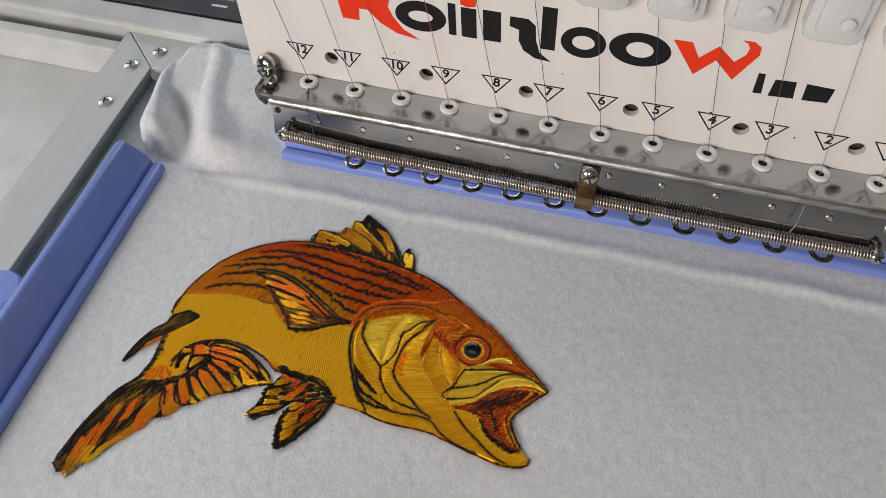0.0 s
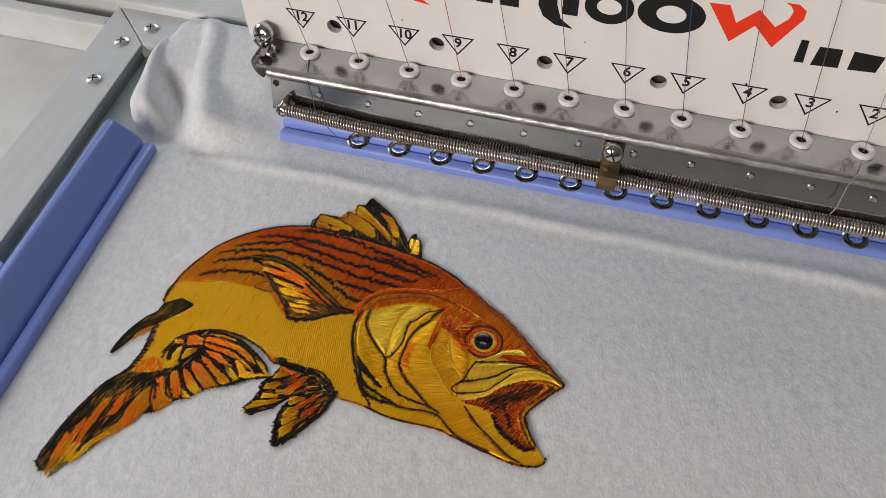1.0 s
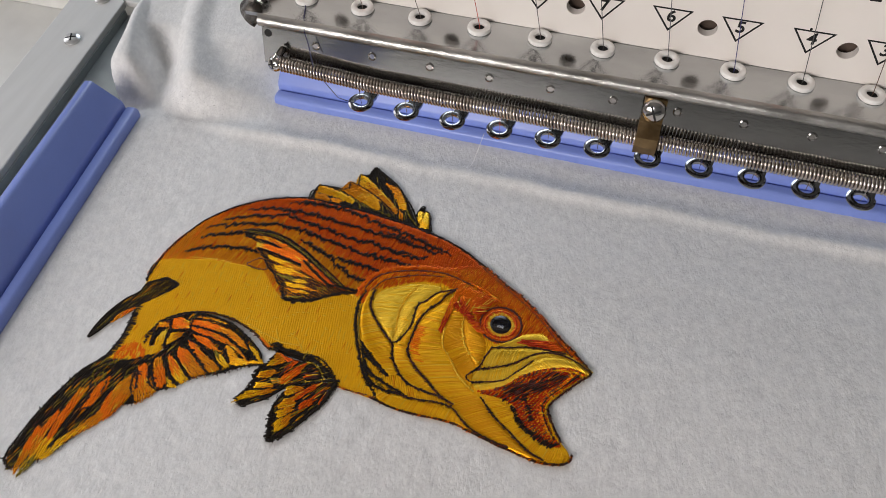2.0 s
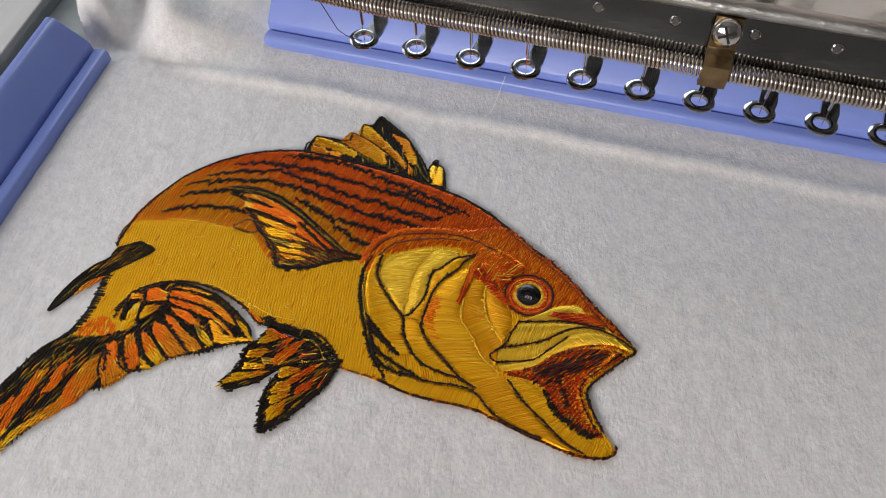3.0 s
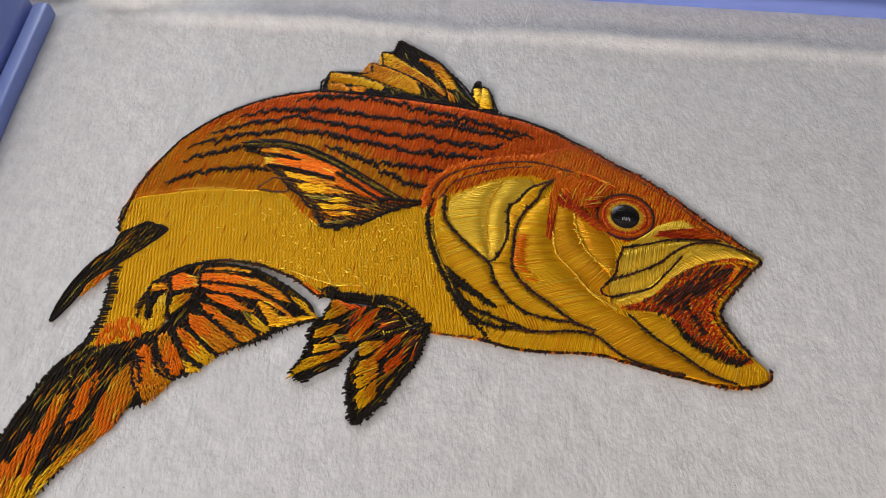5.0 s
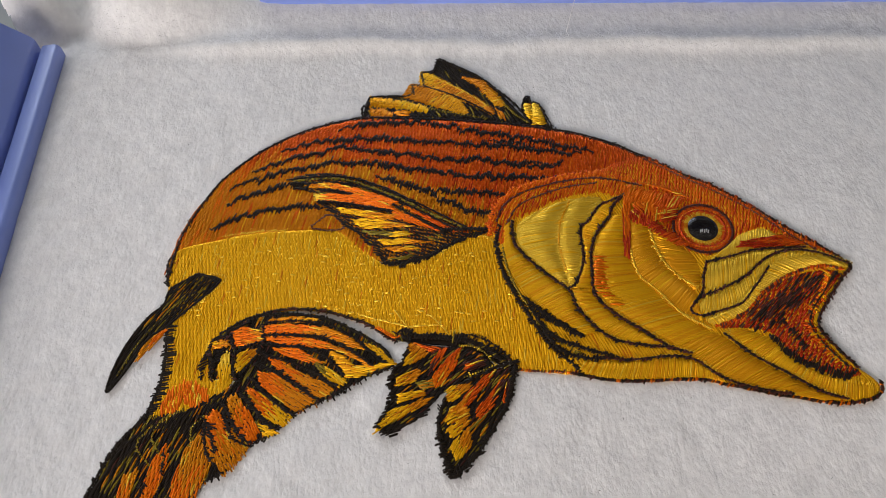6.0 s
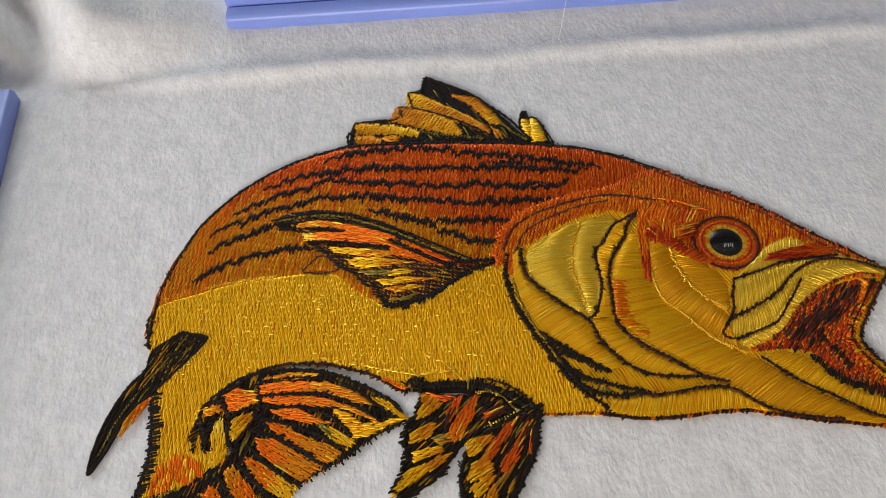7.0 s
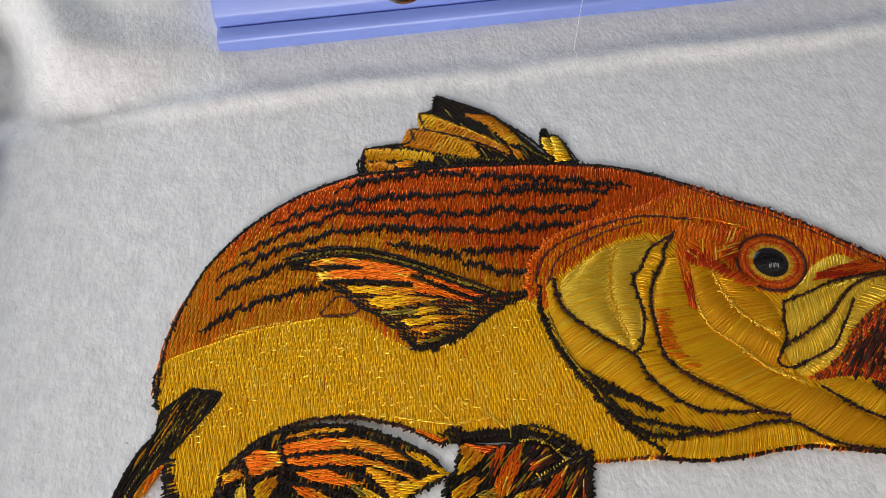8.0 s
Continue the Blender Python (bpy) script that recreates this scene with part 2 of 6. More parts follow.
# ---- the room: unseen, added to hold the light ----


def wall_with_window(name, m, length, height, hole, label):
    """A wall 0.2 m thick in metres, in its own x and z, with a window opening (x0, x1, z0, z1)."""
    bm = bmesh.new()
    x0, x1, z0, z1 = hole
    for a, b, c, d in ((-length / 2, x0, 0, height), (x1, length / 2, 0, height), (x0, x1, 0, z0), (x0, x1, z1, height)):
        box(bm, a * 100, b * 100, 0, 20, c * 100, d * 100)
    ob = part(name, bm, WALL, None, "")
    ob.matrix_world = m
    return tagged(ob, label, "wall", "", "structure")


wall_with_window("wall_west", pose(-1.8, 0, -0.9, 0, 0, 90), 4.4, 2.7, (-0.2, 1.2, 1.35, 2.45), "unseen grey wall added round the scene, with a window opening")
wall_with_window("wall_south", pose(0, -1.7, -0.9, 0, 0, 180), 4.4, 2.7, (-0.05, 1.55, 1.3, 2.5), "unseen grey wall added round the scene, with a window opening")
wall_with_window("wall_north", pose(0, 2.2, -0.9), 4.4, 2.7, (-1.3, 0.2, 1.2, 2.5), "unseen grey wall added round the scene, with a window opening")
for nm, ext in (("wall_east", (220, 240, -220, 240, -90, 180)), ("floor", (-200, 240, -220, 240, -100, -90)), ("ceiling", (-200, 240, -220, 240, 180, 190))):
    tagged(part(nm, boxed(*ext), FLOOR if nm == "floor" else WALL), "plain painted " + nm.split("_")[0] + " of the workroom" if nm != "floor" else "grey tiled workroom floor", nm.split("_")[0], "", "structure")


def window(name, m, hole):
    """A white frame with a middle bar and two panes in a wall's opening."""
    x0, x1, z0, z1 = [v * 100 for v in hole]
    ob = tagged(new(name), "unseen white framed window added round a light, two clear panes", "window", "", "structure")
    ob.matrix_world = m
    mid = (x0 + x1) / 2
    for a, b, c, d in ((x0, x0 + 5, z0, z1), (x1 - 5, x1, z0, z1), (x0 + 5, x1 - 5, z0, z0 + 5), (x0 + 5, x1 - 5, z1 - 5, z1), (mid - 2, mid + 2, z0 + 5, z1 - 5)):
        part("window_frame", boxed(a, b, 13, 18, c, d, 0.4), ENAMEL, ob)
    for a, b in ((x0 + 5, mid - 2), (mid + 2, x1 - 5)):
        pane = part("pane", boxed(a, b, 15.3, 15.9, z0 + 5, z1 - 5), GLASS, ob)
        pane.visible_shadow = False


window("window_1", pose(-1.8, 0, -0.9, 0, 0, 90), (-0.2, 1.2, 1.35, 2.45))
# unseen opening, added to hold the far lamp
window("window_2", pose(0, 2.2, -0.9), (-1.3, 0.2, 1.2, 2.5))
window("window_3", pose(0, -1.7, -0.9, 0, 0, 180), (-0.05, 1.55, 1.3, 2.5))

# ---- the machine's bed ----
bed = thing("machine_bed", "white enamelled embroidery machine bed under the hoop", "machine bed")
part("bed_plate", boxed(-75, 60, -45, 34, -4.6, -2.2, 0.3), ENAMEL, bed)
part("support", boxed(-60, -40, -30, 20, -90, -4.6, 0.5), ENAMEL, bed)
part("support", boxed(30, 50, -30, 20, -90, -4.6, 0.5), ENAMEL, bed)
rail = thing("guide_rail", "long white enamelled guide rail across the machine bed", "rail")
part("rail_body", boxed(-75, 60, 15.5, 17.4, -2.2, 0.5, 0.22), ENAMEL, rail)
part("rail_lip", boxed(-75, -24.9, 13.75, 14.6, -2.2, 0.0, 0.15), ENAMEL, rail, "low white lip of the rail")
slot = thing("rubber_strip", "dark grey rubber strip lying behind the rail", "strip")
part("strip", boxed(-75, 60, 17.5, 19.0, -2.2, 0.6, 0.08), DARK, slot)
part("label_bar", boxed(-20.9, -19.9, 18.3, 18.5, 0.595, 0.606), CREAM, slot, "small pale bars of printing")
comb = thing("louvre_panel", "white ribbed louvre panel behind the dark strip", "panel")
part("backing", boxed(-75, 60, 19.1, 30, -2.2, 0.2, 0.1), ENAMEL, comb)
for i in range(26):
    part("rib", boxed(-29 + i * 0.62, -29 + i * 0.62 + 0.46, 19.2, 29.8, 0.2, 0.55, 0.08), ENAMEL, comb)

# ---- the hoop: violet clamp bars and the aluminium carrier ----


def clamp_bar(name, length, label, mat=None):
    """A bar along its own x, its inner side towards -y: a low flange, a groove and a tall chamfered body."""
    ob = thing(name, label, "hoop bar", "hoop clamp bars")
    body = [(0.60, 0.0), (0.62, 0.58), (0.68, 0.70), (1.56, 1.50), (1.64, 1.58), (1.74, 1.62), (1.98, 1.58), (2.08, 1.48), (2.1, 1.36), (2.1, 0.0)]
    flange = [(0.0, 0.0), (0.0, 0.3), (0.06, 0.4), (0.16, 0.44), (0.5, 0.4), (0.56, 0.3), (0.56, 0.0)]
    turn = Matrix(((0, 0, 1, 0), (1, 0, 0, 0), (0, 1, 0, 0), (0, 0, 0, 1)))
    for nm, prof, cut in (("clamp_body", body, 0.0), ("flange", flange, 0.03)):
        bm = extrude_outline(prof, length - 2 * cut, Matrix.Translation((cut, 0, 0)) @ turn)
        ends = [e for e in bm.edges if abs(e.verts[0].co.x - e.verts[1].co.x) < 1e-4]
        bmesh.ops.bevel(bm, geom=ends, offset=0.07, segments=2, affect="EDGES", profile=0.5)
        part(nm, bm, VIOLET, ob, "", True)
    # the dark line of the joint between flange and body
    part("groove", boxed(0.1, length - 0.1, 0.5, 0.68, 0.0, 0.2), VIOLET, ob, "shaded groove between flange and body")
    return ob


back_bar = clamp_bar("hoop_bar", 42.0, "glossy violet plastic hoop clamp bar along the cloth's far edge")
back_bar.matrix_world = pose(-0.1210, 0.0812, 0.0, 0, 0, 0.25)
left_bar = clamp_bar("hoop_bar", 40.0, "glossy violet plastic hoop clamp bar along the cloth's side edge")
left_bar.matrix_world = pose(-0.1540, -0.339, 0.0, 0, 0, 92.9)


def put_screw(parent, m, r, mat=None, flat=1.0):
    """A screw with near-black bars on its head, drawn as the shade in the cross slot."""
    s = part("screw", lathe([(r, 0), (r, 0.35 * r * flat), (r * 0.85, 0.6 * r * flat), (r * 0.5, 0.75 * r * flat), (r * 0.08, 0.8 * r * flat)], 20, m), mat or CHROME, parent, "", True)
    bm = bmesh.new()
    for a in (25, 115):
        b2 = boxed(-0.6 * r, 0.6 * r, -0.08 * r, 0.08 * r, 0.4 * r * flat, 0.82 * r * flat)
        bmesh.ops.transform(b2, matrix=m @ pose(0, 0, 0, 0, 0, a), verts=b2.verts)
        me = bpy.data.meshes.new("slot")
        b2.to_mesh(me)
        b2.free()
        bm.from_mesh(me)
        bpy.data.meshes.remove(me)
    part("cross_slot", bm, HOLE, s)
    return s


carrier = thing("hoop_carrier", "brushed aluminium hoop carrier frame with a mitred corner and cross-head screws", "hoop carrier")
for nm, outline in (("side_arm", [(-25.1, 15.65), (-22.12, 12.85), (-21.77, 7.2), (-21.29, -0.56), (-20.05, -22.0), (-22.8, -22.0), (-24.2, 2.05), (-24.74, 10.75)]),
                    ("cross_arm", [(-25.07, 15.69), (-22.07, 12.89), (20.0, 12.5), (20.0, 15.4)])):
    part(nm, extrude_outline(outline, 0.3, Matrix.Translation((0, 0, -0.3)), None, 0.06), ALUMINIUM, carrier)
# sheet added to fill the shaded gap between arm and violet bar
part("gap_sheet", extrude_outline([(-22.2, 12.7), (-19.2, 12.7), (-18.6, -4.0), (-17.4, -22.0), (-20.2, -22.0), (-21.4, -0.56), (-21.9, 7.2)], 0.3, Matrix.Translation((0, 0, -1.0))), GAP_SHADE, carrier, "sunken sheet added in the gap beside the arm, shade put into its grey")
part("inner_lip", extrude_outline([(-22.13, 12.6), (-22.05, 12.6), (-21.7, 7.2), (-21.22, -0.56), (-19.98, -22.0), (-20.06, -22.0), (-21.3, -0.56), (-21.78, 7.2)], 0.7, Matrix.Translation((0, 0, -1.005))), GAP_SHADE, carrier, "downturned inner lip of the arm in the gap's shade grey")
for x, y in ((-23.05, 9.64), (-23.26, 12.75), (-22.27, 14.19)):
    put_screw(carrier, Matrix.Translation((x, y, 0.0)), 0.4, NICKEL, 0.55)
ledge = thing("hoop_ledge", "clear grey acrylic ledge beside the violet bar", "ledge")
part("ledge_strip", extrude_outline([(-20.3, 6.4), (-19.5, 6.4), (-18.9, -5.0), (-17.9, -22.0), (-18.8, -22.0), (-19.85, 0.7)], 0.2, Matrix.Translation((0, 0, 0.5))), ACRYLIC, ledge)
part("ledge_foot", extrude_outline([(-19.75, 5.6), (-19.5, 5.6), (-18.9, -5.0), (-17.9, -22.0), (-18.3, -22.0), (-19.3, 0.7)], 2.3, Matrix.Translation((0, 0, -2.2))), GAP_SHADE, ledge)
lug = thing("hoop_lug", "rounded violet plastic lug on the outside of the hoop bar", "lug", "", "")
part("lug_body", lathe([(1.05, -2.2), (1.05, 0.9), (0.95, 1.05), (0.2, 1.1)], 28, Matrix.Translation((-20.3, -3.0, 0))), VIOLET, lug, "", True)

# ---- the cloth ----


FOLD_S = np.linspace(-5, 9, 281)
FOLD_H = np.convolve(np.pad(np.interp(FOLD_S, [-5, -3.0, -2.3, -1.8, -1.2, -0.6, 0.1, 0.6, 1.2, 2.0, 3.2, 9], [1.3, 1.4, 1.4, 0.6, -0.3, 0.3, 1.1, 1.2, 0.95, 0.65, 0.5, 0.4]), 8, "edge"), np.hanning(19)[1:-1] / np.hanning(19).sum(), "valid")


def rim_of(y):
    """The loose edge of the cloth beside the carrier arm."""
    y = np.asarray(y, float)
    return sum(np.interp(y + o, [6.2, 6.9, 7.45, 8.3, 9.6, 11.5, 14.5], [-18.4, -19.1, -19.5, -19.8, -20.0, -20.5, -20.45]) for o in (-0.5, -0.25, 0, 0.25, 0.5)) / 5


def cloth_height(x, y):
    """Flat in the hoop, a long crease near the far bar, and a loose puffed fold at the open corner."""
    d = y - 6.42 - 0.012 * x + 0.05 * np.sin(x * 0.9) + 0.03 * np.sin(x * 2.3)
    h = 0.23 * np.exp(-((d / np.where(d < 0, 0.21, 0.45)) ** 2)) * (0.8 + 0.2 * np.sin(x * 0.55 + 1)) * np.clip((x + 17.5) / 4.0, 0.1, 1)
    h -= 0.22 * np.exp(-(((y - 6.7) / 0.6) ** 2)) * np.clip((-12.8 - x) / 2.5, 0, 1)
    # the loose corner: a narrow lobe, a broad slanting fold, a tall ridge and a softer hollow
    k = np.clip((y - 6.4) / 1.7, 0, 1) * np.clip((-11.2 - x) / 3.0, 0, 1)
    k = k * k * (3 - 2 * k)
    s = x + 16.2 + 0.4 * (y - 7.6) + 0.12 * np.sin(y * 1.3)
    fold = np.interp(s, FOLD_S, FOLD_H)
    shut = np.clip((y - 9.3) / 1.6, 0, 1)
    fold = fold * (1 - shut) + np.maximum(fold, 0.9) * shut
    h += k * fold * np.clip((16.4 - y) / 2.2, 0, 1)
    d = np.clip((x - rim_of(y)) / 0.7, 0, 1)
    h -= k * 0.5 * (1 - d) ** 2
    return h


cloth = thing("fleece_cloth", "white fleece cloth clamped in the violet hoop, creased, corner puffed", "cloth")
step = 0.14
gx, gy = np.arange(-21.6, 26.0, step), np.arange(-24.0, 15.2, step)
X, Y = np.meshgrid(gx, gy)
left_rim = rim_of(Y)
X = np.where((Y >= 6.2) & (X > left_rim - step), np.maximum(X, left_rim), X)
Z = cloth_height(X, Y)
rough = np.array([noise.noise((x * 2.1, y * 1.7, 0.3)) * 0.5 + noise.noise((x * 4.6 + y * 0.8, y * 3.2, 1.7)) * 0.55 for x, y in zip(X.ravel(), Y.ravel())]).reshape(X.shape)
Z = Z + 0.042 * rough * np.where((Y > 7.5) & (X < -12), 0.4, 1.0)
edge = -17.44 + (6.3 - Y) * 0.0514 - 0.4
keep = ((Y < 6.2) & (X > edge)) | ((Y >= 6.2) & (Y < 9.1) & (X >= left_rim)) | ((Y >= 9.1) & (X >= left_rim) & (X < -11.8))
w = len(gx)
idx = np.arange(X.size).reshape(X.shape)
cells = keep[:-1, :-1] & keep[1:, 1:] & keep[1:, :-1] & keep[:-1, 1:]
quads = np.stack([idx[:-1, :-1][cells], idx[:-1, 1:][cells], idx[1:, 1:][cells], idx[1:, :-1][cells]], 1)
array_part("cloth_sheet", np.stack([X.ravel(), Y.ravel(), Z.ravel()], 1), quads, FLEECE, cloth)

# ---- the machine head ----
head = thing("embroidery_machine", "twelve-needle embroidery machine with cream panel and steel guides", "embroidery machine")
PY = 4.85


def on_panel(x, z):
    """From a place drawn on the plane a quarter centimetre behind to the panel itself."""
    return 3.2 + (x - 3.2) * 0.991, z + 0.155


def ring_points(cx, cz, rx, rz, n=28, tilt=0.0):
    out = []
    for i in range(n):
        a = 2 * math.pi * i / n
        u, v = rx * math.cos(a), rz * math.sin(a)
        out.append((cx + u * math.cos(tilt) - v * math.sin(tilt), cz + u * math.sin(tilt) + v * math.cos(tilt)))
    return out


def with_holes(outline, holes, depth, m):
    """A plate with round openings through it."""
    from_pts = [outline] + holes
    flat = [Vector((x, y, 0)) for loop in from_pts for x, y in loop]
    tris = tessellate_polygon([[Vector((x, y, 0)) for x, y in loop] for loop in from_pts])
    bm = bmesh.new()
    lo = [bm.verts.new(m @ v) for v in flat]
    hi = [bm.verts.new(m @ (v + Vector((0, 0, depth)))) for v in flat]
    for a, b, c in tris:
        bm.faces.new((lo[a], lo[b], lo[c]))
        bm.faces.new((hi[c], hi[b], hi[a]))
    k = 0
    for loop in from_pts:
        n = len(loop)
        for i in range(n):
            j = (i + 1) % n
            bm.faces.new((lo[k + i], lo[k + j], hi[k + j], hi[k + i]))
        k += n
    bmesh.ops.recalc_face_normals(bm, faces=bm.faces)
    return bm


HOLES = [on_panel(-6.83 + 3.624 * k, 9.72) for k in range(6)]
panel = with_holes([(-10.05, 8.905), (16.0, 8.905), (16.0, 26.0), (-10.05, 26.0)], [ring_points(x, z, 0.26, 0.26) for x, z in HOLES], 0.25, pose(0, PY + 0.25, 0, 90))
front_panel = part("front_panel", panel, CREAM, head, "cream enamelled front panel")
part("case_back", boxed(-9.75, 15.9, 5.3, 9.5, 9.3, 26, 0.2), CASE, head, "needle case inside, the holes' shade put into its dark brown")
part("case_side", boxed(-10.04, -9.85, 5.1, 9.6, 8.95, 26, 0.03), CREAM, head)

# numbers in triangles
for k in range(12):
    number = 12 - k
    tx, tz = on_panel(-7.97 + 1.838 * k, 9.42)
    tx = -7.9 + 1.821 * k
    mark = bmesh.new()
    corners = [(tx - 0.545, tz + 0.74), (tx + 0.545, tz + 0.74), (tx, tz)]
    inner = [(tx - 0.455, tz + 0.695), (tx + 0.455, tz + 0.695), (tx, tz + 0.085)]
    bm = with_holes(corners, [inner], 0.006, pose(0, PY, 0, 90))
    tri = part("triangle_mark", bm, INK, head, "black outlined triangle with a needle number")
    part("number", text_bm(str(number), 0.50, pose(tx + 0.01, PY - 0.003, tz + 0.475, 90)), INK, tri)

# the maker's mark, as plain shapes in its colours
for cx, cz, rx, rz, hx, hz in ((-3.32, 12.12, 0.88, 0.58, 0.42, 0.21), (2.12, 12.1, 0.72, 0.58, 0.36, 0.26), (3.9, 12.17, 0.96, 0.62, 0.42, 0.29)):
    a, b = on_panel(cx, cz)
    part("ring_shape", with_holes(ring_points(a, b, rx, rz), [ring_points(a, b, hx, hz)], 0.006, pose(0, PY, 0, 90)), INK, head, "black ring of the printed mark")
for x0, x1, z0, z1 in ((-2.34, -2.08, 11.6, 12.8), (-1.9, -1.38, 11.6, 12.72), (-1.16, -0.56, 11.6, 12.75), (0.76, 1.24, 11.62, 13.2)):
    a, b = on_panel(x0, z0)
    c, d = on_panel(x1, z1)
    part("bar_shape", extrude_outline([(a, b), (c, b), (c - 0.04, d), (a - 0.04, d)], 0.007, pose(0, PY, 0, 90)), INK, head, "black bar of the printed mark")
for nm, mat, pts in (
    ("swash_shape", INK, [(-0.3, 12.66), (0.3, 12.66), (0.55, 12.45), (0.6, 11.9), (0.75, 11.45), (1.15, 11.15), (0.6, 11.2), (0.2, 11.45), (0.03, 11.8), (0.02, 12.2), (-0.3, 12.3)]),
    ("swash_shape", REDINK, [(-6.35, 12.9), (-6.14, 11.58), (-5.53, 11.58), (-5.5, 12.05), (-5.2, 12.05), (-4.75, 11.6), (-4.2, 11.3), (-3.37, 11.17), (-3.95, 11.5), (-4.3, 11.95), (-4.45, 12.3), (-4.3, 12.9)]),
    ("dot_shape", REDINK, [(-1.95, 12.82), (-1.7, 12.74), (-1.45, 12.8), (-1.4, 13.1), (-1.98, 13.1)]),
    ("zigzag_shape", REDINK, [(4.83, 12.74), (5.4, 12.75), (5.7, 12.23), (6.2, 12.75), (6.75, 12.28), (7.02, 12.6), (7.06, 12.85), (6.95, 13.0), (6.77, 13.08), (7.15, 13.08), (7.38, 12.92), (7.4, 12.65), (6.86, 11.61), (6.22, 12.23), (5.67, 11.58)]),
    ("small_bar_shape", INK, [(7.56, 12.02), (7.77, 12.02), (7.85, 11.27), (7.58, 11.26)]),
    ("small_bar_shape", INK, [(8.05, 11.24), (8.8, 11.28), (8.72, 11.9), (8.1, 11.88)]),
    ("small_bar_shape", INK, [(9.05, 11.28), (9.8, 11.32), (9.85, 11.86), (9.02, 11.9)]),
):
    part(nm, extrude_outline([on_panel(*p) for p in pts], 0.0065, pose(0, PY, 0, 90)), mat, head, ("red" if mat is REDINK else "black") + " printed shape of the mark")

for sx, sz, sr in ((6.55, 10.35, 0.035), (11.2, 12.6, 0.045), (-4.3, 10.6, 0.025), (9.3, 9.9, 0.03), (1.6, 10.9, 0.022)):
    part("speck", extrude_outline(ring_points(sx, sz, sr, sr * 1.2, 9), 0.005, pose(0, PY, 0, 90)), INK, front_panel, "tiny dark speck on the enamel")

# steel guide bracket: shelf, rounded front bend, polished face
across = Matrix(((0, 0, 1, -8.75), (1, 0, 0, 0), (0, 1, 0, 0), (0, 0, 0, 1)))
for nm, prof, mat, lab in (
    ("guide_shelf", [(5.6, 8.9), (3.46, 8.885), (3.46, 8.76), (5.6, 8.78)], STEEL, "polished steel shelf holding the eyelets"),
    ("bend", [(3.46, 8.885), (3.38, 8.875), (3.30, 8.84), (3.24, 8.77), (3.22, 8.68), (3.26, 8.58), (3.36, 8.5), (3.44, 8.46), (3.55, 8.45), (3.52, 8.6), (3.46, 8.76)], WORN, "worn rounded bend of the bracket"),
    ("guide_face", [(3.44, 8.46), (3.13, 7.28), (3.25, 7.25), (3.55, 8.45)], DIM_FACE_STEEL, "polished steel face behind the spring, its dim reflection put into the colour"),
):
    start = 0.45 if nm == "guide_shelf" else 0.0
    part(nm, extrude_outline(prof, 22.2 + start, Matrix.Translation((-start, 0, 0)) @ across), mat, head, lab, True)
bm = bmesh.new()
scoop = []
for k in range(15):
    a = radians(75 + 12.5 * k)
    scoop.append([bm.verts.new((-9.0 + 0.46 * math.cos(a), y, 8.66 + 0.58 * math.sin(a))) for y in (3.5 + 0.012 * k, 4.75 - 0.01 * k)])
for (a, b), (c, d) in zip(scoop, scoop[1:]):
    bm.faces.new((a, b, d, c))
bmesh.ops.solidify(bm, geom=bm.faces[:], thickness=0.05)
part("end_scoop", bm, CHROME, head, "curled chrome end of the guide bracket", True)
big = Matrix.Translation((-9.25, 4.55, 9.35)) @ pose(0, 0, 0, 70, 0, -15)
put_screw(head, big, 0.38)
put_screw(head, Matrix.Translation((-9.0, 4.2, 8.95)) @ pose(0, 0, 0, 50, 0, -10), 0.24)
part("wire_loop", tube([(-9.5, 4.2, 9.25), (-9.2, 4.0, 9.15), (-8.85, 3.95, 9.0), (-8.75, 4.1, 8.96)], 0.05, 8), CHROME, head, "", True)

for k in range(12):
    x = -7.593 + 1.8 * k
    eyelet = [(0.16, 0.02), (0.155, 0.10), (0.19, 0.135), (0.26, 0.145), (0.325, 0.12), (0.355, 0.06), (0.345, 0.0), (0.22, -0.01)]
    e = part("eyelet", lathe(eyelet, 28, Matrix.Translation((x, 4.42, 8.9)), None, True), CERAMIC, head, "white ceramic thread eyelet", True)
    part("eyelet_hole", lathe([(0.17, 0.003), (0.17, 0.012)], 20, Matrix.Translation((x, 4.42, 8.9))), HOLE, e)
    px = -7.0 + 1.8 * k
    part("pin", lathe([(0.13, 0), (0.13, 0.025), (0.105, 0.04), (0.08, 0.02), (0.02, 0.02)], 16, pose(px, 3.355, 8.1, 75)), CHROME, head, "", True)
part("bracket_hole", lathe([(0.12, 0.0), (0.12, 0.01)], 16, pose(-8.55, 3.38, 8.25, 75)), HOLE, head)

# the long coil spring along the face
turns, n = 206, 10
length, r, wire = 20.6, 0.205, 0.044
x0, yc = -8.02, 2.86
t = np.arange(turns * n + 1) / n
ang = 2 * np.pi * t
zc = np.interp(x0 + length * t / turns, [-8.0, -5.0, 0.0, 4.5, 9.0, 12.6], [7.6, 7.42, 7.38, 7.30, 7.26, 7.3])  # it sags a little
centre = np.stack([x0 + length * t / turns, yc + r * np.cos(ang), zc + r * np.sin(ang)], 1)
outward = np.stack([0 * t, np.cos(ang), np.sin(ang)], 1)
along = np.tile([1.0, 0, 0], (len(t), 1))
sides = 6
rings = np.stack([centre + wire * (math.cos(2 * math.pi * k / sides) * outward + math.sin(2 * math.pi * k / sides) * along) for k in range(sides)], 1)
i = np.arange(len(t) - 1)[:, None] * sides
k = np.arange(sides)[None]
q = np.stack([i + k, i + (k + 1) % sides, i + sides + (k + 1) % sides, i + sides + k], -1).reshape(-1, 4)
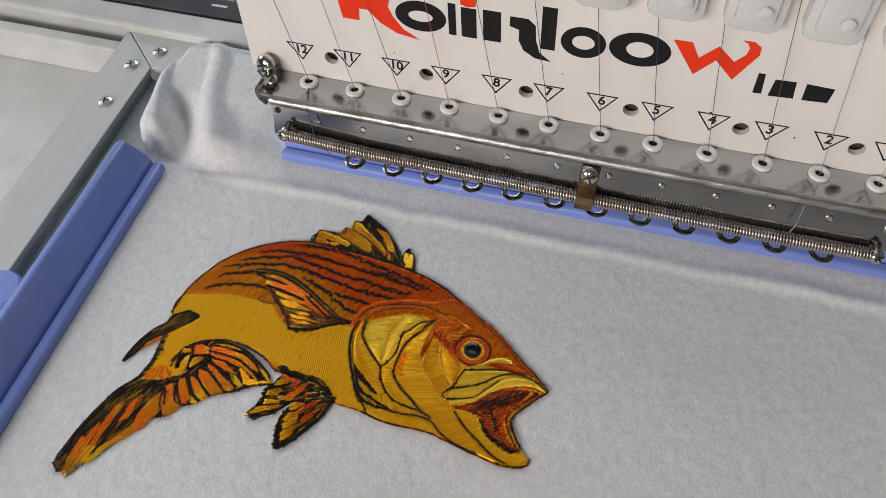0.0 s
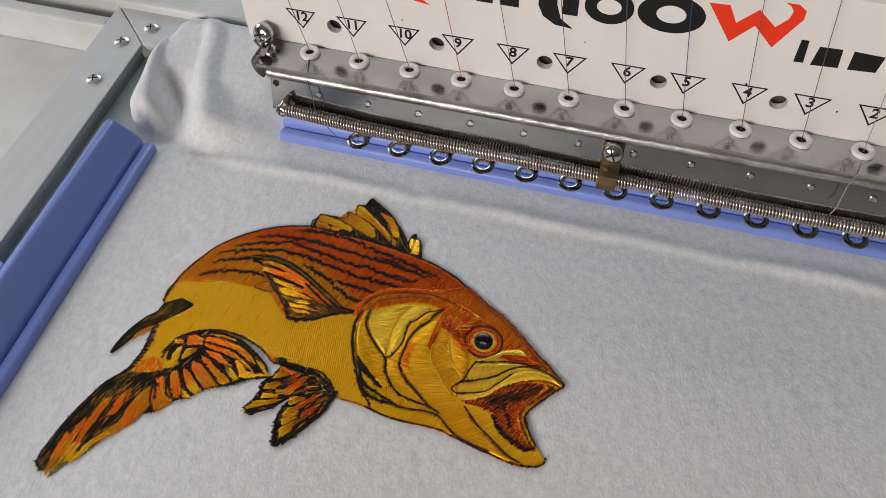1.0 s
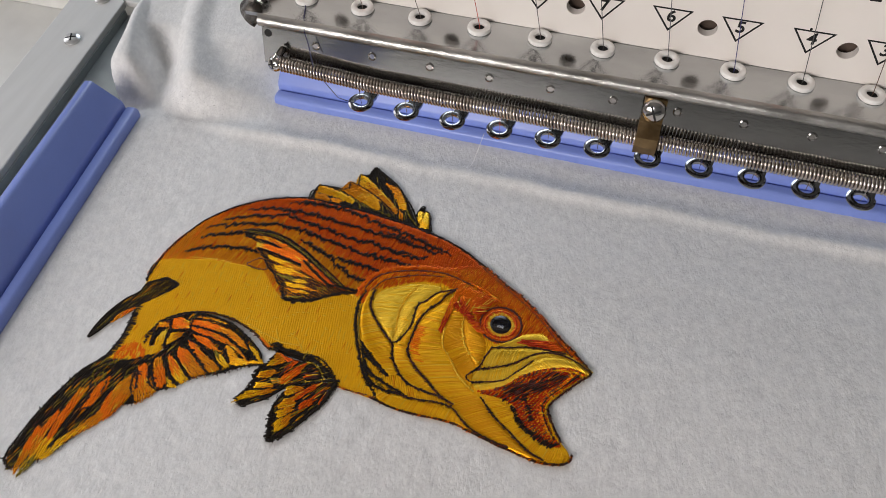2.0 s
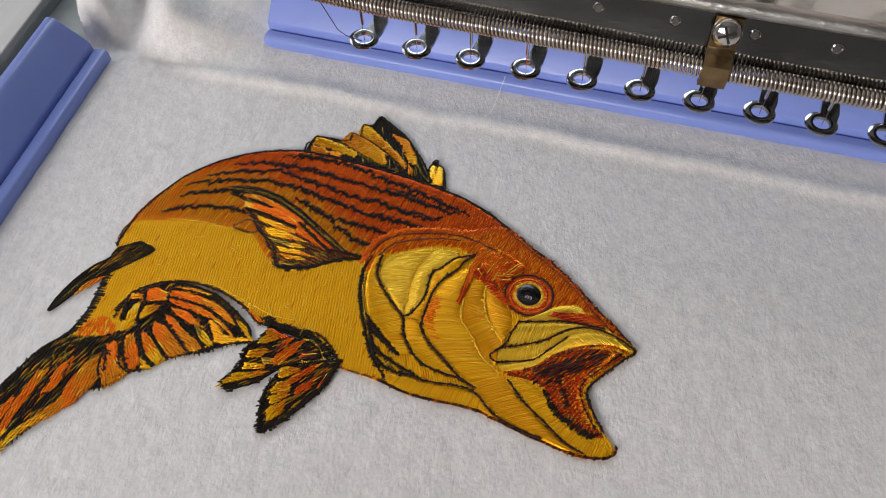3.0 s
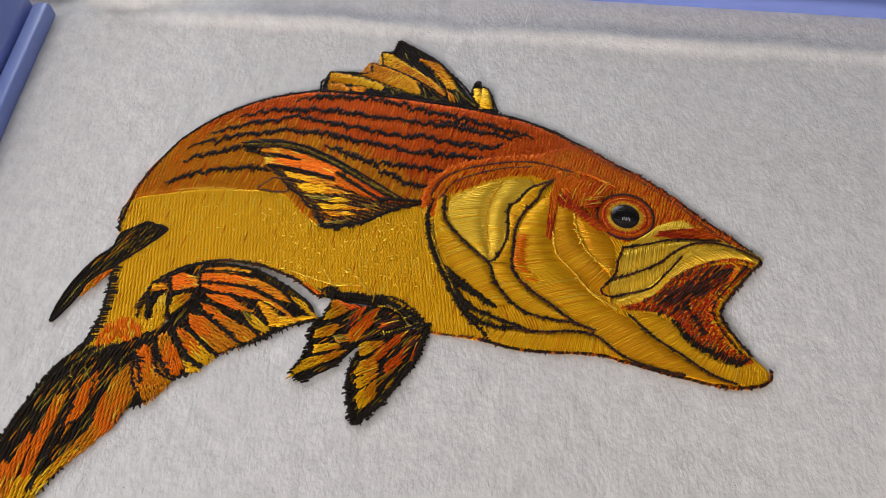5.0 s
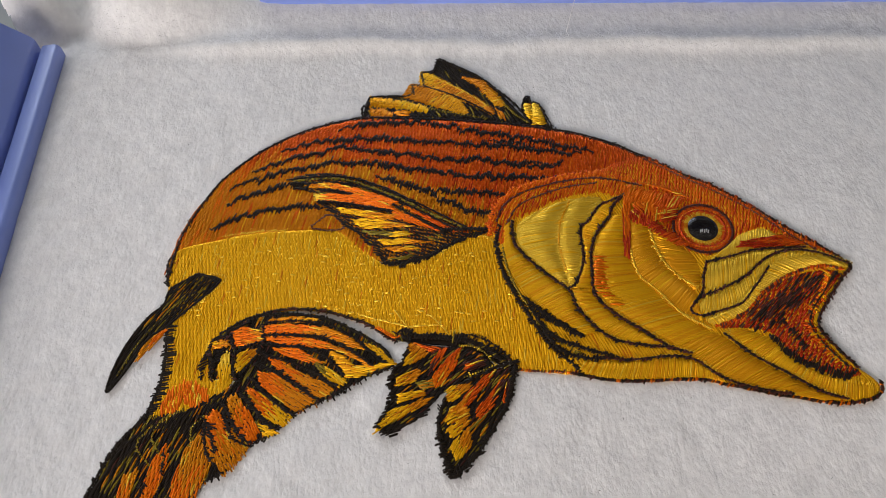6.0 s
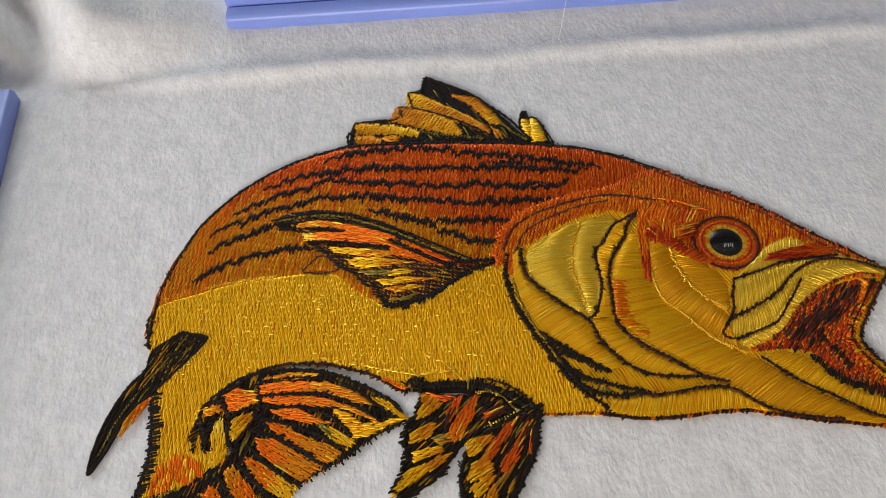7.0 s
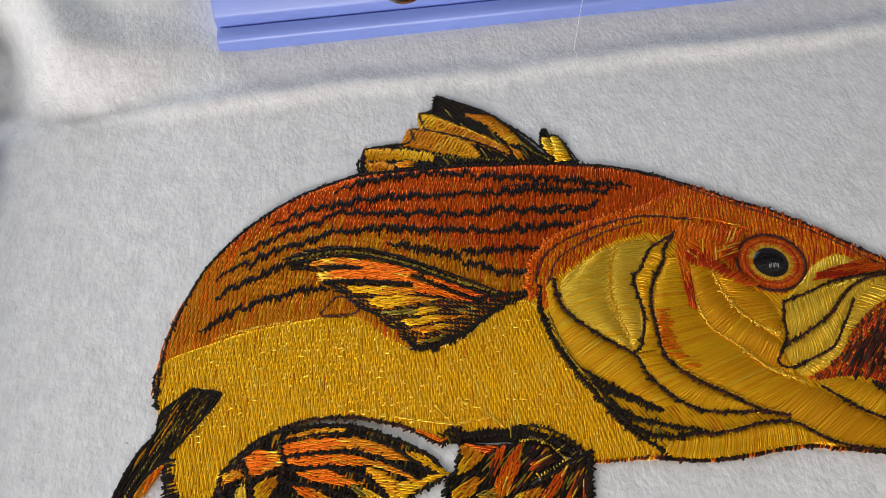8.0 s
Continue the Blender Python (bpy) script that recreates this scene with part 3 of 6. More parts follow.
array_part("coil_spring", rings.reshape(-1, 3), q, SPRING, head, "long fine steel coil spring")
for sx, sgn, dz in ((x0, -1, 0.0), (x0 + length, 1, -0.3)):
    post = part("spring_post", tube([(sx + 0.1 * sgn, 3.25, 7.8 + dz), (sx + 0.12 * sgn, 2.82, 7.74 + dz)], 0.11, 12), CHROME, head, "", True)
    put_screw(head, pose(sx + 0.16 * sgn, 2.82, 7.6 + dz, 65, 0, 20 * sgn), 0.24)
    part("spring_hook", tube([(sx, 2.88, 7.78 + dz), (sx + 0.12 * sgn, 2.86, 7.93 + dz), (sx + 0.22 * sgn, 2.82, 7.86 + dz), (sx + 0.2 * sgn, 2.78, 7.68 + dz)], 0.05, 8), CHROME, head, "", True)
clip = [(3.42, 8.42), (3.3, 8.46), (3.14, 7.72), (3.0, 7.62), (2.7, 7.55), (2.59, 7.33), (2.63, 7.08), (2.84, 7.0), (2.84, 6.93), (2.58, 7.02), (2.51, 7.33), (2.6, 7.6), (2.92, 7.7), (3.05, 7.8), (3.22, 8.54), (3.42, 8.5)]
cx = 3.15
clip_ob = part("clip", extrude_outline(clip, 0.62, Matrix(((0, 0, 1, cx - 0.31), (1, 0, 0, 0), (0, 1, 0, 0), (0, 0, 0, 1)))), BRASS, head, "aged brass clip holding the spring")
put_screw(head, pose(cx, 3.16, 8.2, 70, 0, 0), 0.34)

# presser feet with their blades, needles and needle bars
for k in range(12):
    x = -7.187 + 1.8 * k
    loop = lathe([(0.25, 0.0), (0.235, 0.06), (0.26, 0.12), (0.32, 0.135), (0.42, 0.125), (0.48, 0.085), (0.485, 0.04), (0.45, 0.0)], 28, Matrix.Translation((x, 6.39, 2.87)), None, True)
    foot = part("presser_foot", loop, DARKSTEEL, head, "polished dark steel presser foot ring", True)
    neck = [(-0.05, 0.38), (0.4, 0.02), (0.5, 0.42), (0.52, 0.95), (0.02, 0.95)]
    part("neck", extrude_outline([(x + u, 6.39 + v) for u, v in neck], 0.12, Matrix.Translation((0, 0, 2.88))), DARKSTEEL, foot)
    part("blade", boxed(x + 0.02, x + 0.52, 7.28, 7.42, 2.9, 6.2, 0.03), DARKSTEEL, foot)
    part("blade_head", boxed(x - 0.05, x + 0.46, 7.0, 7.5, 5.0, 9.3, 0.08), CHROME, foot)
    part("needle", tube([(x, 6.42, 3.5), (x, 6.42, 4.2), (x, 6.45, 6.0)], 0.05, 8), CHROME, head, "", True)
    part("needle_bar", tube([(x, 6.45, 5.9), (x, 6.45, 12.0)], 0.2, 14), CHROME, head, "", True)

# threads: down the panel into the eyelets, and on to the needles
TOPS = [(-8.41, 12.02), (-6.62, 12.33), (-5.0, 12.61), (-3.01, 12.95), (-1.3, 13.24), (0.53, 13.56), (2.41, 13.89), (4.19, 13.92), (6.08, 13.88), (7.97, 13.95), (9.83, 14.02), (11.78, 14.02)]
for k, (tx, tz) in enumerate(TOPS):
    ex = -7.593 + 1.8 * k
    dx, dz = (tx - ex), (tz - 8.95)
    part("sewing_thread", tube([(ex, 4.42, 8.7), (ex + 0.01, 4.42, 9.0), (ex + dx * 0.5, 4.53, 8.95 + dz * 0.5), (ex + dx * 1.6, 4.72, 8.95 + dz * 1.6)], 0.012, 5), WIRES[k], head)
    fx = -7.187 + 1.8 * k
    part("needle_thread", tube([(fx + 0.15, 6.6, 7.0), (fx - 0.05, 6.35, 5.0), (fx, 6.36, 3.6), (fx + 0.02, 6.38, 2.9)], 0.013, 5), WIRES[k], head)
part("loose_thread", tube([(-7.55, 4.3, 8.95), (-7.35, 3.6, 8.9), (-7.2, 3.18, 8.75), (-7.1, 3.1, 8.3), (-6.95, 2.85, 7.8), (-6.85, 3.0, 7.2), (-7.3, 4.8, 4.6), (-7.6, 5.9, 3.4), (-7.2, 6.2, 3.0)], 0.016, 5), WIRES[0], head)
part("loose_thread", tube([(10.35, 3.9, 8.95), (10.2, 3.35, 8.92), (10.05, 3.15, 8.6), (10.0, 2.9, 7.9), (9.9, 2.8, 7.7)], 0.016, 5), WIRES[10], head)

# clear plastic guide cups at the top
for k in range(7):
    cx = -1.8 + 2.14 * k
    outline = [(cx + u, 15.0 + v) for u, v in ((-0.82, -0.75), (-0.74, -0.98), (-0.5, -1.1), (0.5, -1.1), (0.74, -0.98), (0.82, -0.75), (0.82, 3.0), (-0.82, 3.0))]
    cup = part("guide_cup", extrude_outline(outline, 0.55, pose(0, PY - 0.02, 0, 90), None, 0.14), CLEAR, head, "frosted clear plastic thread guide", True)
    inner = [(cx + u, 15.0 + v) for u, v in ((-0.55, -0.6), (-0.4, -0.78), (0.4, -0.78), (0.55, -0.6), (0.55, 2.8), (-0.55, 2.8))]
    part("cup_rib", extrude_outline(inner, 0.16, pose(0, PY - 0.57, 0, 90), None, 0.06), CLEAR, cup, "", True)
    part("cup_bolt", lathe([(0.2, 0), (0.2, 0.12), (0.12, 0.16)], 14, pose(cx + 0.2, PY - 0.73, 14.75, 90)), CLEAR, cup, "", True)
strand = thing("loose_strand", "fine loose white thread end lying over the cloth crease", "thread")
part("strand", tube([(-2.62, 7.6, 1.3), (-2.75, 7.25, 0.75), (-2.85, 6.95, 0.35), (-2.92, 6.75, 0.2), (-2.86, 6.6, 0.19), (-2.95, 6.45, 0.12), (-2.98, 6.3, 0.05)], 0.008, 5), CERAMIC, strand)

# ---- the embroidered fish ----
rng = np.random.default_rng(7)
fish = thing("fish_embroidery", "gold and rust-orange leaping fish embroidered on the white fleece", "embroidery")


def stitches(name, segs, mat, parent, label="", r=0.019):
    """Thread stitches as one mesh: rows of x0, y0, x1, y1, height; each dives into the cloth at both ends."""
    s = np.asarray(segs, float)
    a, b, z = s[:, :2], s[:, 2:4], s[:, 4]
    d = b - a
    ln = np.maximum(np.linalg.norm(d, axis=1), 1e-6)
    side = np.stack([-d[:, 1], d[:, 0]], 1) / ln[:, None]
    rr = r * rng.uniform(0.85, 1.12, len(s))
    stations = ((0.0, -0.35, 0.8), (0.10, 0.38, 1.0), (0.31, 0.55, 1.0), (0.5, 0.6, 1.03), (0.69, 0.55, 1.0), (0.90, 0.38, 1.0), (1.0, -0.35, 0.8))
    prof = [(math.cos(q), math.sin(q)) for q in (math.radians(g) for g in (-25, 25, 65, 115, 155, 205))]
    verts = np.empty((len(s), len(stations), len(prof), 3))
    for i, (t, lift, wide) in enumerate(stations):
        c = a + d * t
        for j, (u, v) in enumerate(prof):
            verts[:, i, j, :2] = c + side * (rr * wide * u)[:, None]
            verts[:, i, j, 2] = z + rr * (lift * 0.8 + 0.48 * wide * v) + np.maximum(np.minimum(0.035 * ln, 0.02), s[:, 5]) * 4 * t * (1 - t)
    ni, nj = len(stations), len(prof)
    base = (np.arange(len(s)) * ni * nj)[:, None, None]
    i, j = np.arange(ni - 1)[None, :, None], np.arange(nj - 1)[None, None, :]
    q = np.stack([base + i * nj + j, base + i * nj + j + 1, base + (i + 1) * nj + j + 1, base + (i + 1) * nj + j], -1).reshape(-1, 4)
    return tagged(array_part(name, verts.reshape(-1, 3), q[:, ::-1], mat, parent, label), kind="stuff")


class Work:
    """Collects stitches by thread colour, for one part of the picture."""

    def __init__(self, name, outline, ground, z=0.045, label=""):
        self.z, self.by = z, {}
        pts = [(x, y) for x, y in outline]
        tris = tessellate_polygon([[Vector((x, y, 0)) for x, y in pts]])
        bm = bmesh.new()
        top = [bm.verts.new((x, y, z)) for x, y in pts]
        low = [bm.verts.new((x, y, -0.02)) for x, y in pts]
        for t in tris:
            bm.faces.new([top[k] for k in t])
        for k in range(len(pts)):
            bm.faces.new((top[k], top[(k + 1) % len(pts)], low[(k + 1) % len(pts)], low[k]))
        bmesh.ops.recalc_face_normals(bm, faces=bm.faces)
        self.ob = part(name, bm, THREADS[ground], fish, label)

    def add(self, colour, x0, y0, x1, y1, lift=0.0, bulge=0.0):
        self.by.setdefault(colour, []).append((x0, y0, x1, y1, self.z + 0.008 + lift, bulge))

    def done(self, r=0.019):
        for colour, segs in self.by.items():
            stitches(colour + "_stitches", segs, THREADS[colour], self.ob, colour + " thread stitches", r)

    def fill(self, outline, angle, pick, pitch=0.034, length=0.36, lift=0.0, ragged=0.02):
        """Parallel rows of stitches across an outline; pick(x, y) names the thread."""
        p = np.asarray(outline, float)
        c, s = math.cos(radians(angle)), math.sin(radians(angle))
        q = np.stack([p[:, 0] * c + p[:, 1] * s, -p[:, 0] * s + p[:, 1] * c], 1)
        q1 = np.roll(q, -1, 0)
        for row, v in enumerate(np.arange(q[:, 1].min() + pitch / 2, q[:, 1].max(), pitch)):
            hit = (q[:, 1] > v) != (q1[:, 1] > v)
            u = np.sort(q[hit, 0] + (v - q[hit, 1]) / (q1[hit, 1] - q[hit, 1]) * (q1[hit, 0] - q[hit, 0]))
            for lo, hi in zip(u[::2], u[1::2]):
                if hi - lo < 0.03:
                    continue
                first = (row % 3) / 3 * length + rng.uniform(-0.028, 0.028) + length * math.floor(lo / length)
                cuts = [lo - rng.uniform(0, ragged)] + [k for k in first + length * np.arange(0, int((hi - lo) / length) + 2) if lo + 0.08 < k < hi - 0.08] + [hi + rng.uniform(0, ragged)]
                for g, h in zip(cuts, cuts[1:]):
                    j = rng.normal(0, 0.007, 2)
                    xa, ya, xb, yb = g * c - (v + j[0]) * s, g * s + (v + j[0]) * c, h * c - (v + j[1]) * s, h * s + (v + j[1]) * c
                    self.add(pick((xa + xb) / 2, (ya + yb) / 2), xa, ya, xb, yb, lift + rng.uniform(0, 0.006))

    def line(self, points, width, colour, slant=35, spacing=0.03, lift=0.02, fringe=0.5, closed=False, taper=False):
        """A satin line: close stitches slanting across a curve."""
        path = smooth_path(points, spacing, closed)
        d = np.gradient(path, axis=0)
        ang = np.arctan2(d[:, 1], d[:, 0]) + radians(90 - slant)
        for i, ((x, y), a) in enumerate(zip(path, ang)):
            w = width * rng.uniform(1 - fringe, 1 + fringe) / 2 / math.cos(radians(slant)) ** 0.5
            if taper:
                w *= 0.3 + 0.7 * math.sin(math.pi * min(1, max(0.02, i / len(path)))) ** 0.5
            w *= 1.55 if rng.uniform() < 0.16 else 0.93
            a += rng.normal(0, 0.16)
            k = rng.uniform(-fringe, fringe) * w
            cx, cy = math.cos(a), math.sin(a)
            self.add(colour if isinstance(colour, str) else colour(i / len(path)), x - cx * (w - k), y - cy * (w - k), x + cx * (w + k), y + cy * (w + k), lift + rng.uniform(0, 0.004))

    def run(self, points, colour, stitch=0.16, lift=0.03, passes=2, spread=0.02):
        """Running stitches along a curve."""
        path = smooth_path(points, stitch)
        for k in range(passes):
            off = rng.normal(0, spread, path.shape) * 0.6 + (k - (passes - 1) / 2) * spread
            for (x0, y0), (x1, y1) in zip(path + off, path[1:] + off[1:]):
                self.add(colour, x0, y0, x1, y1, lift)

    def feather(self, points, colour, shortest, longest, lean=88, spacing=0.034, lift=0.016):
        """A jagged stripe of upright stitches of uneven length."""
        path = smooth_path(points, spacing)
        n = len(path)
        wob = np.convolve(rng.normal(0, 1, n + 12), np.ones(5) / 5, "same")[:n]
        for i, (x, y) in enumerate(path):
            a = radians(lean + rng.normal(0, 3))
            w = (shortest + (longest - shortest) * rng.uniform() ** 2.2) / 2
            w *= min(1, 0.35 + 6 * min(i, n - i) / n)
            o = wob[i] * 0.09
            self.add(colour, x - math.cos(a) * w, y + o - math.sin(a) * w, x + math.cos(a) * w, y + o + math.sin(a) * w, lift)

    def field(self, outline, first, second="", split=0.5, lift=0.018, pitch=0.03, length=0.3, ragged=0.09, turn=0.0, grow=1.12):
        """A patch of stitches along its own length, from the end of its first corner in one thread, then in another."""
        p = np.asarray(outline, float)
        c = p.mean(0)
        p = c + (p - c) * grow
        d = np.linalg.eigh(np.cov((p - c).T))[1][:, 1]
        d = d if d @ (p[0] - c) < 0 else -d
        along = (p - c) @ d
        lo, hi = along.min(), along.max()

        def pick(x, y):
            u = ((x - c[0]) * d[0] + (y - c[1]) * d[1] - lo) / (hi - lo) + rng.normal(0, 0.12)
            return mix(first, 0.95, "amber", 0.05) if not second or u < split else mix(second, 0.92, "pale", 0.08)

        self.fill(p, math.degrees(math.atan2(d[1], d[0])) + turn, pick, pitch, length, lift, ragged)

    def satin(self, left, right, pick, bulge, lift=0.02, pitch=0.03, ragged=0.03):
        """A padded band: single stitches thrown across it from edge to edge, high in the middle."""
        a, b = smooth_path(left, 0.02), smooth_path(right, 0.02)
        n = int(max(len(a), len(b)) * 0.02 / pitch)
        for k in range(n):
            u = (k + rng.uniform(0.25, 0.75)) / n
            p, q = a[int(u * len(a))], b[int(u * len(b))]
            d = (q - p) / max(np.linalg.norm(q - p), 0.01)
            p, q = p - d * rng.uniform(0, ragged), q + d * rng.uniform(0, ragged)
            self.add(pick(u), *p, *q, lift + rng.uniform(0, 0.006), min(bulge, 0.16 * np.linalg.norm(q - p)) * rng.uniform(0.92, 1.05))


def mix(*choices):
    """Names a thread by chance: mix("gold", 0.8, "pale", 0.2)."""
    r, acc = rng.uniform(), 0
    for name, share in zip(choices[::2], choices[1::2]):
        acc += share
        if r < acc:
            return name
    return choices[0]


# belly
BELLY = smooth_path([(-12.96, -1.57), (-13.06, -1.03), (-12.84, -0.61), (-12.02, -0.36), (-11.11, -0.15), (-9.70, -0.04), (-9.04, -0.09), (-8.49, -0.39), (-7.95, -0.97), (-7.27, -0.97), (-6.71, -0.76), (-6.32, -0.47), (-5.92, -0.19), (-5.44, -0.17), (-5.18, -0.32), (-5.06, -0.93), (-4.83, -1.59), (-4.45, -2.37), (-4.01, -3.10), (-3.51, -3.76), (-4.27, -3.73), (-4.81, -3.70), (-5.01, -3.42), (-5.63, -3.11), (-6.52, -2.92), (-7.38, -2.97), (-7.54, -3.02), (-8.20, -2.61), (-9.05, -2.32), (-9.82, -2.25), (-10.56, -2.37), (-11.07, -2.67), (-11.53, -3.07), (-11.61, -3.55), (-11.49, -3.98), (-11.05, -3.87), (-11.32, -4.38), (-11.85, -4.72), (-12.75, -4.85), (-12.63, -4.21), (-12.61, -3.53), (-12.74, -2.70)], 0.1, True)
belly = Work("belly", BELLY, "gold", 0.026, "gold filled belly of the fish")
belly.fill(BELLY, 87, lambda x, y: mix("gold", 0.955, "pale", 0.03, "amber", 0.015), 0.028, 0.34)
# pale lines, ticks and runs drawn as the glints on the gold belly
belly.line([(-11.87, -0.25), (-11.06, -0.11), (-10.36, -0.06)], 0.05, "pale", 60, 0.06)
belly.line([(-7.92, -1.02), (-7.28, -1.01), (-6.69, -0.80), (-6.30, -0.52), (-5.91, -0.24), (-5.42, -0.22), (-5.22, -0.38)], 0.07, "pale", 20, 0.05)
for k in range(95):
    x, y = rng.uniform(-12.3, -4.8), rng.uniform(-2.6, -0.6)
    if not inside(BELLY, x, y) or inside([(-10.35, 1.45), (-5.32, 0.02), (-6.79, -0.96), (-8.17, -1.15)], x, y):
        continue
    belly.add("pale", x, y, x + 0.13, y + rng.uniform(-0.03, 0.03), 0.022)
belly.run([(-8.37, -2.39), (-7.67, -2.60), (-6.98, -2.67), (-6.39, -2.65)], "pale", 0.3, 0.03, 1, 0.03)
belly.run([(-7.57, -2.25), (-7.17, -2.80)], "pale", 0.3, 0.035, 1, 0.01)
belly.run([(-6.73, -2.40), (-6.29, -2.85)], "pale", 0.3, 0.035, 1, 0.01)
belly.fill([(-12.56, -4.78), (-12.40, -4.28), (-12.10, -4.08), (-11.79, -4.13), (-11.50, -4.38), (-11.81, -4.63), (-12.10, -4.38), (-12.21, -4.75)], 100, lambda x, y: mix("orange", 0.84, "gold", 0.1, "pale", 0.06), 0.032, 0.16, 0.02, 0.13)
belly.feather([(-12.79, -2.33), (-12.66, -2.93), (-12.57, -3.63), (-12.60, -4.23), (-12.71, -4.83)], "black", 0.20, 0.42, 10)
belly.line([(-12.97, -1.63), (-13.05, -1.03), (-12.96, -0.78)], 0.09, "black")
belly.line([(-12.86, -2.33), (-12.74, -2.93), (-12.64, -3.63), (-12.67, -4.23), (-12.83, -4.88)], 0.08, "black")
EDGE_LOW = [(-4.81, -3.70), (-5.01, -3.42), (-5.63, -3.11), (-6.52, -2.92), (-7.38, -2.97), (-7.54, -3.02), (-8.20, -2.61), (-9.05, -2.32), (-9.82, -2.23), (-10.56, -2.35), (-11.07, -2.65), (-11.53, -3.05)]
belly.line(EDGE_LOW, 0.08, lambda u: mix("black", 0.7, "maroon", 0.3))
belly.run([(-7.97, -2.66), (-7.57, -2.95), (-7.37, -2.93)], "orange", 0.12, 0.05, 2, 0.03)
belly.line([(-3.43, -3.78), (-4.27, -3.75), (-4.82, -3.71)], 0.06, lambda u: mix("maroon", 0.5, "orange", 0.3, "pale", 0.2))
belly.done(0.020)

# back
BACK = np.vstack([smooth_path([(-12.94, -1.57), (-12.97, -0.82), (-12.85, -0.13), (-12.55, 0.66), (-12.15, 1.45), (-11.52, 2.15), (-10.83, 2.70), (-10.09, 3.11), (-9.31, 3.39), (-8.66, 3.53), (-7.64, 3.54), (-6.29, 3.48), (-5.27, 3.39), (-4.42, 3.30), (-3.58, 3.15), (-2.74, 2.95), (-1.89, 2.60), (-1.06, 2.12)], 0.1), smooth_path([(-3.40, 1.62), (-4.46, 1.23), (-5.08, 0.73), (-5.33, 0.12), (-5.19, -0.26), (-5.76, -0.23), (-6.99, -0.84), (-8.05, -0.89), (-9.04, -0.09), (-9.70, -0.04), (-11.11, -0.15), (-12.02, -0.36), (-12.84, -0.61), (-13.06, -1.03)], 0.1)])
back = Work("back", BACK, "amber", 0.036, "rust and amber back of the fish with black stripes")


def back_thread(x, y):
    limit = np.interp(x, [-12.6, -11.2, -9.5, -8.2, -7.0, -6.0, -5.2], [2.4, 2.1, 2.25, 1.95, 1.5, 0.95, 0.4]) + rng.normal(0, 0.14)
    if y > limit:
        return mix("rust", 0.88, "orange", 0.056, "red", 0.05)
    return mix("amber", 0.86, "rust", 0.07, "gold", 0.07) if x > -11.4 else mix("amber", 0.72, "orange", 0.28)


back.fill(BACK, 78, back_thread, 0.03, 0.46)
for pts in ([(-9.26, 3.19), (-7.95, 3.41), (-6.93, 3.36), (-5.90, 3.16), (-4.71, 2.95), (-3.69, 2.70), (-2.52, 2.41)], [(-10.74, 2.40), (-9.82, 2.72), (-8.49, 2.84), (-7.49, 2.81), (-6.30, 2.68), (-5.14, 2.61), (-3.99, 2.45), (-2.84, 2.31)], [(-11.39, 1.72), (-10.65, 2.07), (-9.87, 2.30), (-9.08, 2.49), (-7.72, 2.36), (-6.37, 2.15), (-5.39, 2.10), (-4.41, 1.99), (-3.43, 1.93)], [(-11.89, 1.19), (-10.86, 1.65), (-9.60, 1.95), (-8.30, 2.02), (-7.28, 1.83), (-5.95, 1.63), (-4.82, 1.58), (-3.55, 1.55)], [(-11.90, 0.71), (-10.73, 1.22), (-9.94, 1.38)], [(-8.20, 1.61), (-7.15, 1.24), (-5.85, 1.10), (-4.90, 1.03)], [(-12.21, -0.07), (-11.30, 0.39), (-10.07, 0.65), (-9.49, 0.64)], [(-6.78, 0.99), (-5.75, 0.54), (-5.11, 0.43)]):
    back.feather(pts, "black", 0.09, 0.33, 74, 0.028, 0.024)
back.feather([(-5.22, 2.78), (-4.63, 2.67), (-4.04, 2.49)], "black", 0.12, 0.3, 70)
back.feather([(-4.34, 2.09), (-3.74, 1.95), (-3.34, 2.14)], "black", 0.1, 0.3, 70)
back.line([(-12.99, -1.38), (-12.95, -0.78), (-12.83, -0.11), (-12.53, 0.68), (-12.13, 1.46), (-11.50, 2.17), (-10.81, 2.72), (-10.08, 3.13), (-9.30, 3.41), (-8.66, 3.55), (-7.64, 3.56), (-6.29, 3.50), (-5.27, 3.41), (-4.42, 3.32), (-3.58, 3.17), (-2.74, 2.97), (-1.89, 2.62)], 0.075, lambda u: mix("black", 0.9, "maroon", 0.1))
back.run([(-13.07, -1.33), (-13.01, -0.73), (-12.87, -0.03), (-12.56, 0.71)], "orange", 0.14, 0.0, 1, 0.02)
back.line([(-9.71, 0.04), (-9.36, 0.37), (-9.11, 0.31), (-8.91, 0.01), (-9.26, -0.07), (-9.68, -0.02)], 0.05, "maroon")
back.done()

# head: gold ground, then the coloured fields over it
HEAD = np.vstack([smooth_path([(-4.46, 1.23), (-3.44, 1.60), (-2.45, 1.80), (-1.50, 2.20), (-1.06, 2.12), (-0.25, 1.61), (0.54, 1.18), (1.30, 0.60), (2.03, -0.02), (2.66, -0.49), (3.28, -1.04)], 0.1), smooth_path([(3.28, -1.04), (2.75, -1.65), (2.14, -2.53), (2.36, -3.11), (2.75, -3.64), (3.10, -4.01), (2.88, -4.35), (2.30, -4.44), (1.79, -4.40), (0.76, -4.24), (-0.17, -4.03), (-0.84, -3.91), (-2.18, -3.96), (-2.87, -3.92), (-3.58, -3.77)], 0.1), smooth_path([(-3.51, -3.76), (-4.01, -3.10), (-4.45, -2.37), (-4.83, -1.59), (-5.06, -0.93), (-5.18, -0.32), (-5.33, 0.12), (-5.08, 0.73)], 0.1)])
head_work = Work("head", HEAD, "gold", 0.041, "gold head of the fish with rust crown and open mouth")


